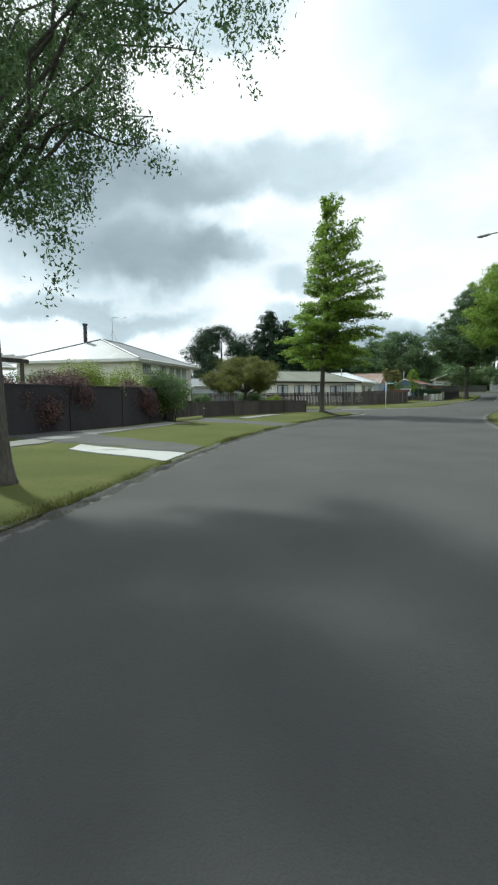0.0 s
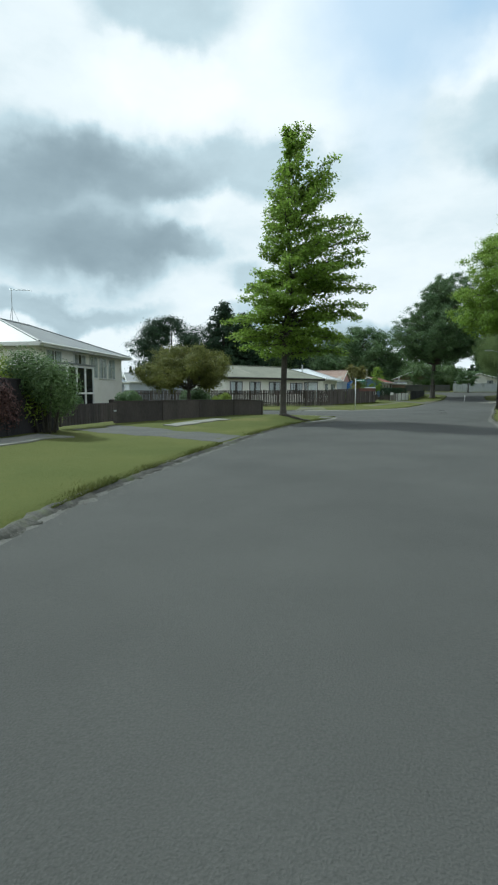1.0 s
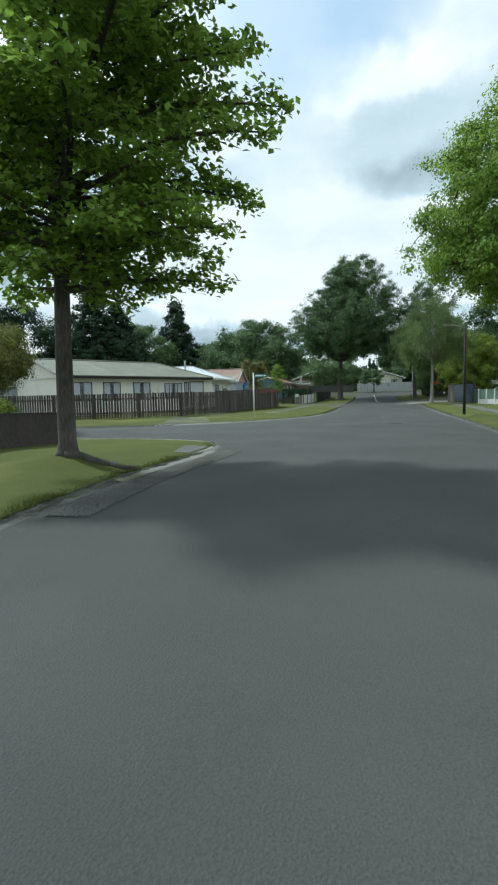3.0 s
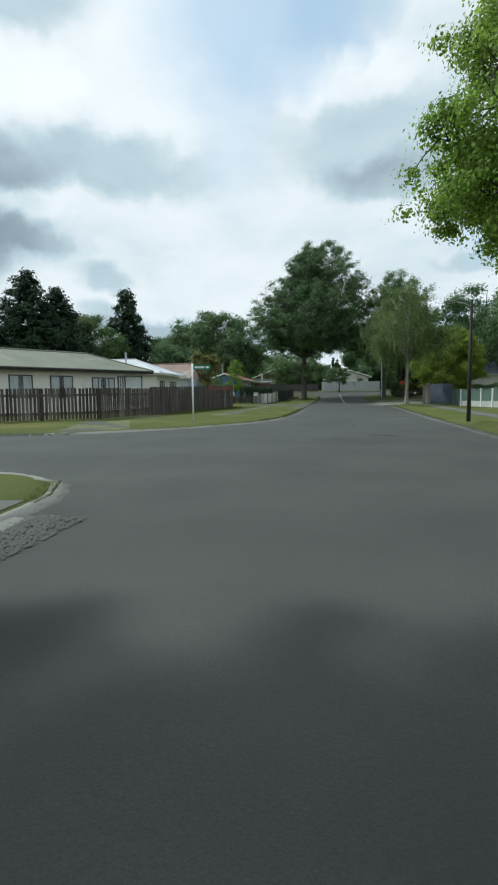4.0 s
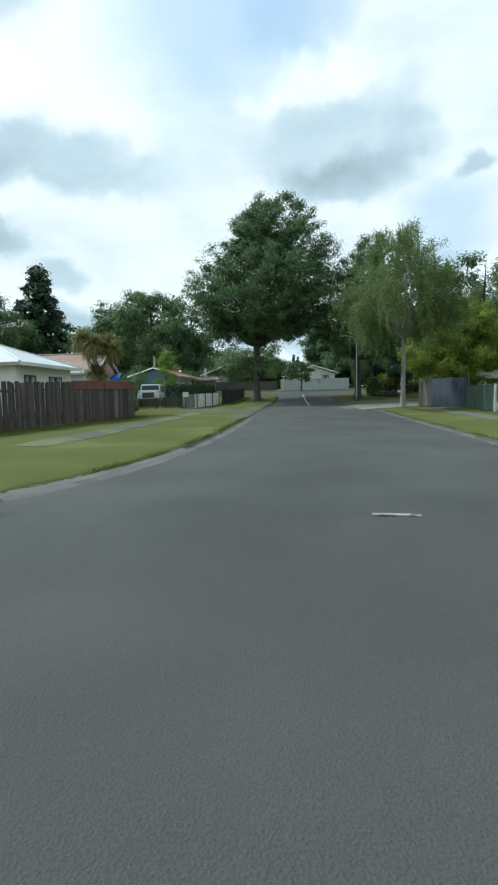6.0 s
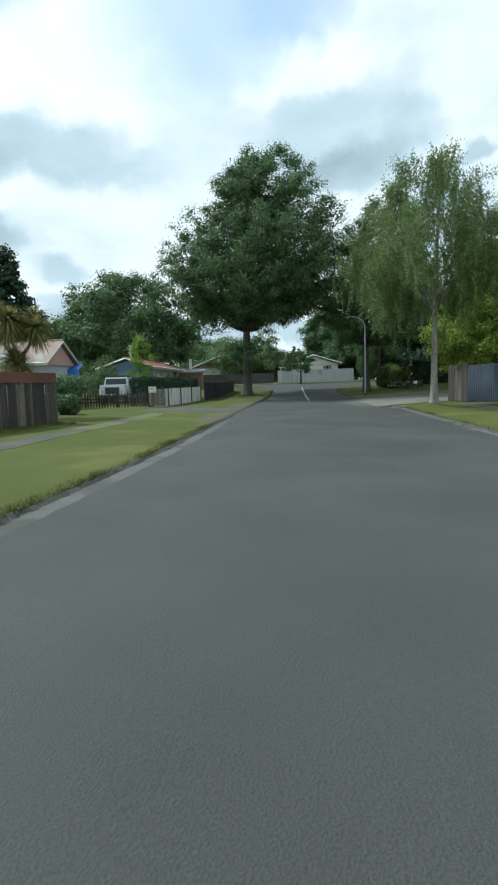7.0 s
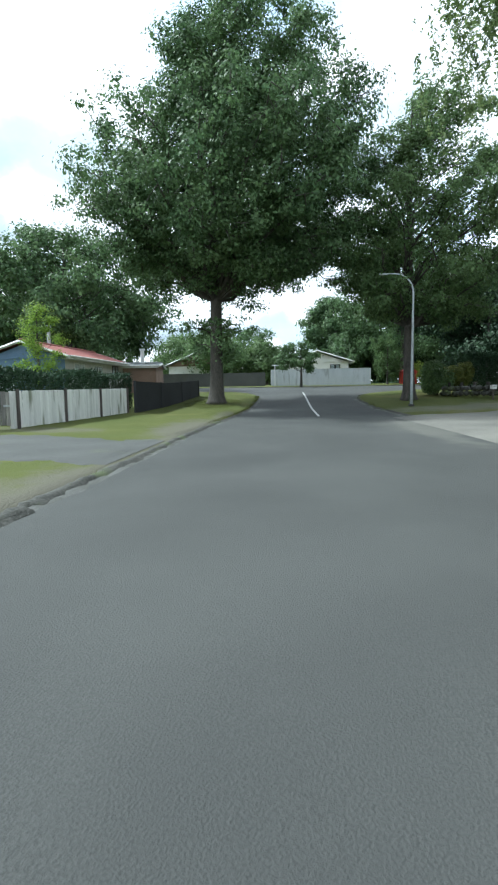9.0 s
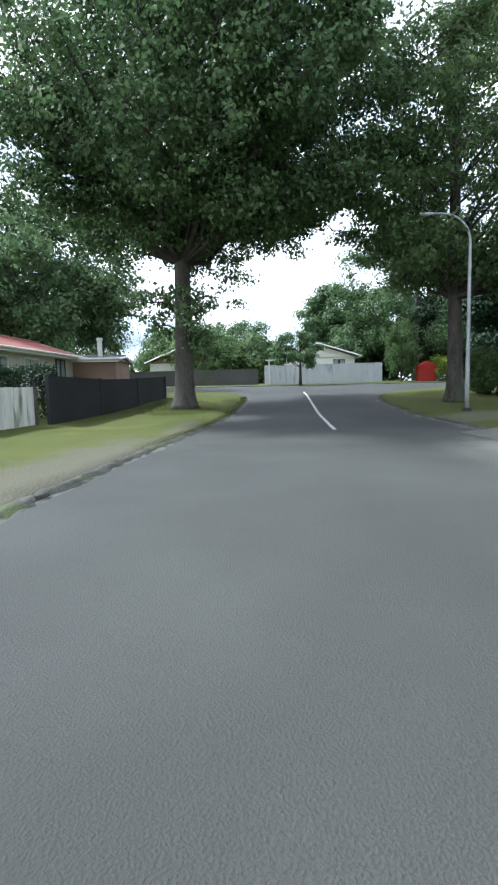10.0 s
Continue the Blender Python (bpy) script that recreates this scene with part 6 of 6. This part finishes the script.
# ---- parked off-road vehicle behind the picket fence ----
def off_roader(at, turn):
    x, y = at
    root = thing("off_road_vehicle", (x, y, gz(x, y)), turn, "old white boxy four-wheel-drive parked in a garden", "car")
    part("body", boxes((-0.85, -2.0, 0.5, 0.85, 2.0, 1.02), (-0.8, -2.0, 1.02, 0.8, -0.85, 1.26), bevel=0.04), M["car_white"], root)
    bm = bmesh.new()
    low = [(-0.82, -0.8, 1.03), (0.82, -0.8, 1.03), (0.82, 1.95, 1.03), (-0.82, 1.95, 1.03)]
    top = [(-0.74, -0.55, 1.78), (0.74, -0.55, 1.78), (0.74, 1.9, 1.8), (-0.74, 1.9, 1.8)]
    a, b = [bm.verts.new(p) for p in low], [bm.verts.new(p) for p in top]
    for i in range(4):
        bm.faces.new((a[i], a[(i + 1) % 4], b[(i + 1) % 4], b[i]))
    bm.faces.new(b); bm.faces.new(a[::-1])
    bmesh.ops.bevel(bm, geom=bm.edges[:], offset=0.03, segments=2, affect="EDGES")
    part("cab", bm, M["car_white"], root)
    bm = bmesh.new()
    v = [bm.verts.new(p) for p in ((-0.7, -0.755, 1.3), (0.7, -0.755, 1.3), (0.66, -0.615, 1.68), (-0.66, -0.615, 1.68))]
    bm.faces.new(v)
    made = bmesh.ops.extrude_face_region(bm, geom=bm.faces[:])
    bmesh.ops.translate(bm, vec=(0, -0.012, 0), verts=[g for g in made["geom"] if isinstance(g, bmesh.types.BMVert)])
    part("windscreen", bm, M["dark_glass"], root)
    for s in (-1, 1):
        part("side_window", boxes((s * 0.8, -0.35, 1.15, s * 0.815, 0.6, 1.62), (s * 0.8, 0.7, 1.15, s * 0.815, 1.7, 1.62)), M["dark_glass"], root)
        bm = bmesh.new(); tube(bm, [(s * 0.6, -2.03, 0.82), (s * 0.6, -1.98, 0.82)], 0.1, 12)
        part("headlight", bm, M["curtain"], root)
    part("grille", boxes((-0.46, -2.02, 0.68, 0.46, -1.995, 1.1)), M["dark_trim"], root)
    part("bumper", boxes((-0.88, -2.14, 0.45, 0.88, -2.02, 0.6), bevel=0.02), M["dark_trim"], root)
    part("roof_rack", boxes((-0.6, -0.4, 1.83, 0.6, 1.7, 1.87)), M["dark_trim"], root)
    for sx in (-1, 1):
        for yy in (-1.3, 1.2):
            bm = bmesh.new(); tube(bm, [(sx * 0.62, yy, 0.37), (sx * 0.88, yy, 0.37)], 0.37, 18)
            wheel = part("wheel", bm, M["rubber"], root)
            bm = bmesh.new(); tube(bm, [(sx * 0.86, yy, 0.37), (sx * 0.895, yy, 0.37)], 0.2, 14)
            part("rim", bm, M["galvanised"], wheel)
    return root


off_roader((-20.2, 80.0), 10)


# ---- tarpaulin lean-to beside the grey house ----
def tarp_cover(at, turn):
    root = thing("tarpaulin_shelter", (at[0], at[1], gz(*at)), turn, "bright blue tarpaulin draped over a lean-to", "tarpaulin")
    bm = bmesh.new()
    n = 14
    grid = []
    for i in range(n):
        row = []
        for j in range(n):
            u, v = i / (n - 1), j / (n - 1)
            drop = max(0, v - 0.45) / 0.55
            row.append(bm.verts.new((1.15 * u, -1.0 * min(v, 0.45) / 0.45 - 0.08 * math.sin(14 * u) * drop - 0.15 * drop, 2.75 - 0.35 * min(v, 0.45) / 0.45 - 1.7 * drop + 0.05 * math.sin(9 * u + 5 * v))))
        grid.append(row)
    for i in range(n - 1):
        for j in range(n - 1):
            bm.faces.new((grid[i][j], grid[i + 1][j], grid[i + 1][j + 1], grid[i][j + 1]))
    made = bmesh.ops.extrude_face_region(bm, geom=bm.faces[:])
    bmesh.ops.translate(bm, vec=(0, 0.012, 0.012), verts=[g for g in made["geom"] if isinstance(g, bmesh.types.BMVert)])
    part("sheet", bm, M["tarp"], root, smooth=True)
    for x in (0.05, 1.1):
        part("post", boxes((x - 0.04, -0.95, 0, x + 0.04, -0.87, 2.38)), M["board"], root)
    return root


tarp_cover((-24.0, 80.3), 8)


for k in range(4):
    py = 74.7 + 2.5 * k
    post = thing("fence_post", (-15.15 + 0.026 * (py - 74.6), py, gz(-15.1, py)), 0, "dark weathered timber post against a white fence", "post", group="posts of the white fence")
    part("post", boxes((-0.03, -0.05, -0.05, 0.03, 0.03, 1.04), bevel=0.006), M["board"], post)

# ---- street side of the gardens ----
def letterbox(at, turn, label, material, s=1.0):
    root = thing("letterbox", (at[0], at[1], gz(*at)), turn, label, "letterbox")
    part("post", boxes((-0.04 * s, -0.04 * s, 0, 0.04 * s, 0.04 * s, 0.8 * s)), M["board"], root)
    box_ob = part("box", boxes((-0.16 * s, -0.2 * s, 0.8 * s, 0.16 * s, 0.2 * s, 1.12 * s), bevel=0.02 * s), material, root)
    part("slot", boxes((-0.11 * s, -0.2 * s - 0.006, 1.0 * s, 0.11 * s, -0.2 * s - 0.001, 1.03 * s)), M["dark_trim"], box_ob)
    return root


letterbox((-15.6, 73.2), 0, "white letterbox on a post by the picket gate", M["white_paint"])
letterbox((0.8, 87.0), 10, "small white letterbox by the gravel drive", M["white_paint"], 0.62)


def post_and_mesh_fence(pts, label):
    """White posts with green cloth between them over a low pale base."""
    x0, y0 = pts[0]
    z_root = gz(x0, y0)
    root = thing("fence", (x0, y0, z_root), 0, label, "fence")
    for p, q in zip(pts, pts[1:]):
        a, b, ln, ang = run(p, q)
        m = max(1, round(ln / 1.5))
        dirv = (b - a).normalized()
        for k in range(m + 1):
            c = a + dirv * ln * k / m
            part("post", boxes((-0.06, -0.06, 0, 0.06, 0.06, 1.22), bevel=0.01), M["white_paint"], root).matrix_basis = pose(c.x - x0, c.y - y0, gz(c.x, c.y) - z_root, 0, 0, ang)
        for k in range(m):
            c = a + dirv * ln * (k + 0.5) / m
            w = ln / m
            at = pose(c.x - x0, c.y - y0, gz(c.x, c.y) - z_root, 0, 0, ang)
            part("screen", boxes((-w / 2 + 0.07, 0.0, 0.42, w / 2 - 0.07, 0.015, 1.15)), M["green_mesh"], root).matrix_basis = at
            part("base_panel", boxes((-w / 2 + 0.07, -0.02, 0.02, w / 2 - 0.07, 0.03, 0.4)), M["concrete"], root).matrix_basis = at
            part("rail", boxes((-w / 2 + 0.07, -0.025, 1.15, w / 2 - 0.07, 0.025, 1.19)), M["green_mesh"], root).matrix_basis = at
    return root


post_and_mesh_fence([(1.25, 63.4), (2.6, 57.5), (4.2, 50.0)], "white-posted fence with green cloth screens over a pale base")


def corrugated_fence(a, b, height, label):
    a, b, ln, ang = run(a, b)
    root = thing("fence", (a.x, a.y, gz(a.x, a.y)), ang, label, "fence")
    sheets = max(1, round(ln / 0.9))
    for s in range(sheets):
        w = ln / sheets
        n = 36
        verts, faces = [], []
        for i in range(n + 1):
            x = s * w + w * i / n
            yy = 0.018 * math.sin(2 * math.pi * (x / 0.1))
            verts += [(x, yy, 0.02), (x, yy, height + 0.02 * (s % 2)), (x, yy + 0.004, height + 0.02 * (s % 2)), (x, yy + 0.004, 0.02)]
        for i in range(n):
            for j in range(3):
                faces.append((4 * i + j, 4 * i + 4 + j, 4 * i + 5 + j, 4 * i + 1 + j))
        ob = new("sheet", array_mesh("sheet", np.array(verts), np.array(faces), M["corrugated"]))
        ob.parent = root
    for h in (0.4, height - 0.35):
        part("rail", boxes((0, 0.03, h, ln, 0.08, h + 0.07)), M["board"], root)
    for k in range(int(ln / 2) + 2):
        x = min(ln, 2 * k)
        part("post", boxes((x - 0.05, 0.08, 0, x + 0.05, 0.18, height)), M["board"], root)
    return root


board_fence([(-0.1, 73.6), (0.3, 71.7)], (1.8, 1.85), 0.14, 0.004, 0.02, M["board"], "tall dark weathered board fence beside the tree", rng_seed=8)
corrugated_fence((0.3, 71.7), (1.75, 69.6), 1.72, "blue-grey corrugated iron fence")
panel_fence([(1.75, 69.5), (1.45, 63.6)], 1.2, M["green_mesh"], "low dark green panel fence", panel=1.7, cap=False)


def red_shed(at):
    root = thing("garden_shed", (at[0], at[1], gz(*at)), 5, "small bright red garden shed by the far fence", "shed")
    part("wall", boxes((-0.7, -0.5, 0, 0.7, 0.5, 1.15)), M["red_paint"], root)
    bm = bmesh.new()
    f1 = [bm.verts.new((x, -0.56, z)) for x, z in ((-0.8, 1.12), (0.8, 1.12), (0.0, 1.6))]
    f2 = [bm.verts.new((x, 0.56, z)) for x, z in ((-0.8, 1.12), (0.8, 1.12), (0.0, 1.6))]
    bm.faces.new(f1); bm.faces.new(f2[::-1])
    for i in range(3):
        bm.faces.new((f1[i], f1[(i + 1) % 3], f2[(i + 1) % 3], f2[i]))
    bmesh.ops.recalc_face_normals(bm, faces=bm.faces)
    part("roof", bm, M["red_paint"], root)
    return root


red_shed((1.6, 112.8))


def crossbar_post(at):
    root = thing("post", (at[0], at[1], gz(*at)), 0, "white painted post with a short crossbar before the grey fence", "post")
    part("upright", boxes((-0.05, -0.05, 0, 0.05, 0.05, 1.95), bevel=0.01), M["white_paint"], root)
    part("crossbar", boxes((-0.3, -0.04, 1.95, 0.75, 0.04, 2.05), bevel=0.01), M["white_paint"], root)


crossbar_post((-11.1, 111.7))


def garden_wall(a, b):
    """A low wall of rough stones in two rows, with short posts standing along it."""
    a, b, ln, ang = run(a, b)
    root = thing("garden_wall", (a.x, a.y, gz(a.x, a.y)), ang, "low dark rough stone garden wall with short timber posts", "wall")
    rng = np.random.RandomState(23)
    n = int(ln / 0.3)
    for row in range(2):
        for k in range(n):
            bm = bmesh.new()
            bmesh.ops.create_icosphere(bm, subdivisions=1, radius=0.5)
            for v in bm.verts:
                v.co *= 0.85 + 0.3 * rng.rand()
            bmesh.ops.scale(bm, vec=(0.42, 0.36, 0.29), verts=bm.verts)
            stone = part("stone", bm, M["kerb"], root)
            stone.matrix_basis = pose((k + 0.5 + 0.4 * row) * ln / (n + 0.5), 0.05 * rng.randn(), 0.12 + 0.24 * row, 0, 0, 40 * rng.randn())
    for k in range(5):
        bm = bmesh.new(); tube(bm, [(0, 0, 0), (0, 0, 0.62), (0, 0, 0.66)], [0.075, 0.075, 0.05], 9)
        part("post", bm, M["pole_wood"], root).matrix_basis = pose(0.25 + k * (ln - 0.5) / 4, 0.34, 0)


garden_wall((-0.9, 89.6), (1.3, 87.2))

# far woods: one belt of trees along the horizon
rng = np.random.RandomState(9)
cs, cols = [], []
for k in range(420):
    a = radians(rng.uniform(-62, 62))
    d = rng.uniform(190, 330)
    x, y = -8 + d * math.sin(a), 60 + d * math.cos(a)
    h, r = rng.uniform(9, 17), rng.uniform(2.2, 4.2)
    u = rng.rand(150)
    th = rng.rand(150) * 2 * math.pi
    rr = r * (1 - u) ** 0.8 * np.sqrt(rng.rand(150))
    cs.append(np.stack([x + rr * np.cos(th), y + rr * np.sin(th), 1.5 + u * h], 1))
woods = new("far_woods", leaf_mesh("far_woods", np.concatenate(cs), 1.3, M["leaf_needle"], rng))
tagged(woods, "distant belt of dark conifers along the horizon", "woods", kind="stuff")

# grass blades on the verges, thick along the kerbs
rng = np.random.RandomState(11)
spots = []
for line, flip, lo, hi in ((KERBS[0], 1, -6, 31), (KERBS[1], 1, 38, 92), (KERBS[2], -1, 10, 92)):
    seg = line[(line[:, 1] > lo) & (line[:, 1] < hi) & (line[:, 0] > -22)]
    n = 85000 if flip == 1 else 30000
    i = rng.randint(0, len(seg) - 1, n)
    p = seg[i] + rng.rand(n)[:, None] * (seg[i + 1] - seg[i])
    t = seg[i + 1] - seg[i]
    t /= np.linalg.norm(t, axis=1)[:, None]
    d = 0.03 + 5.5 * rng.rand(n) ** 3.2
    spots.append(p + np.stack([-t[:, 1], t[:, 0]], 1) * flip * d[:, None])
# longer grass at the foot of the boarded fence and round the big tree
u = rng.rand(9000)
spots.append(np.stack([-16.3 + 1.1 * u + 0.08 + 0.8 * rng.rand(9000) ** 2, 48.5 + 13.6 * u], 1))
u, w = rng.rand(5000) * 2 * math.pi, 0.35 + 1.1 * rng.rand(5000)
spots.append(np.stack([-12.45 + w * np.cos(u), 87.6 + 1.6 * w * np.sin(u)], 1))
p = np.concatenate(spots)
long_from = len(p) - 14000
rank = np.arange(len(p))
dd, _ = off_road(p[:, 0], p[:, 1])


def paved(q):
    """Whether a place lies on a driveway."""
    x, y = q[:, 0], q[:, 1]
    return ((y > 4.2 + 0 * x) & (y < 7.7) & (x < -4)) | ((y > 14.6) & (y < 17.1) & (x < -7)) | ((y > 69.1) & (y < 73.3) & (x < -9.9)) | ((y > 72) & (y < 84) & (x > -4.5)) | ((y > 38.5) & (y < 45) & (x < -13.2) & (x > -17.5)) | ((y > 27.7) & (y < 29.2) & (x < -9) & (x > -10.4))


bare = np.zeros(len(p), bool)
for (x, y), wide, length, turn, colour, cover in WORN:
    bare |= ((p[:, 0] - x) / wide) ** 2 + ((p[:, 1] - y) / length) ** 2 < 0.8 * rng.rand(len(p)) + 0.2
ok = (dd > 0.02) & ~bare & ~paved(p) & ~((dd > 3.5) & (dd < 5.1) & (rank < long_from))
p, dd, rank = p[ok], dd[ok], rank[ok]
n = len(p)
z = prof(p[:, 1]) + verge(dd) + (lumps(p[:, 0], p[:, 1]) + mounds(p[:, 0], p[:, 1])) * (dd > 0.4) - 0.01
tuft = np.clip(np.sin(p[:, 1] * 2.3) * np.sin(p[:, 1] * 0.83 + 1.0) + 0.3, 0, 1)
hgt = (0.008 + 0.014 * rng.rand(n) ** 2 + (0.02 + 0.07 * tuft * (p[:, 1] < 27) + 0.07 * tuft * (p[:, 1] > 46)) * (dd < 0.26) * rng.rand(n) + 0.11 * (rank >= long_from) * rng.rand(n))[:, None]
th = rng.rand(n) * 2 * math.pi
w = np.stack([np.cos(th), np.sin(th), 0 * th], 1) * 0.005
tip = np.stack([0.4 * hgt[:, 0] * rng.randn(n), 0.4 * hgt[:, 0] * rng.randn(n), hgt[:, 0]], 1)
base = np.stack([p[:, 0], p[:, 1], z], 1)
v = np.stack([base - w, base + w, base + tip], 1).reshape(-1, 3)
blades = new("grass_blades", array_mesh("grass_blades", v, np.arange(3 * n).reshape(n, 3), M["blade"]))
tagged(blades, "uneven grass blades on the verges and along the kerbs", "grass", kind="stuff")

# loose chips and leaf litter in the gutter
cs = []
for line, flip, lo, hi, n in ((KERBS[0], 1, 2, 31, 2600), (KERBS[0], 1, 22, 29.4, 9000), (KERBS[1], 1, 42, 90, 1500), (KERBS[2], -1, 20, 88, 900)):
    seg = line[(line[:, 1] > lo) & (line[:, 1] < hi) & (line[:, 0] > -20)]
    i = rng.randint(0, len(seg) - 1, n)
    q = seg[i] + rng.rand(n)[:, None] * (seg[i + 1] - seg[i])
    t = seg[i + 1] - seg[i]
    t /= np.linalg.norm(t, axis=1)[:, None]
    q = q - np.stack([-t[:, 1], t[:, 0]], 1) * flip * ((0.24 if n == 9000 else 0.08) + (0.5 if n == 9000 else 0.3) * rng.rand(n) ** 1.6)[:, None]
    cs.append(np.stack([q[:, 0], q[:, 1], prof(q[:, 1]) + 0.022], 1))
c = np.concatenate(cs)
n = len(c)
s = 0.004 + 0.012 * rng.rand(n) ** 2
s[2600:11600] *= 1.9      # coarser where gravel has washed up at the corner
pyr = np.array([(1, 0, 0), (-0.5, 0.87, 0), (-0.5, -0.87, 0), (0, 0, 0.8)])
v = (c[:, None] + pyr[None] * s[:, None, None]).reshape(-1, 3)
f = (np.arange(n)[:, None, None] * 4 + np.array([(0, 1, 3), (1, 2, 3), (2, 0, 3)])[None]).reshape(-1, 3)
litter = new("gutter_litter", array_mesh("gutter_litter", v, f, M["gutter"]))
tagged(litter, "loose stone chips and litter along the gutter", "gravel", kind="stuff")
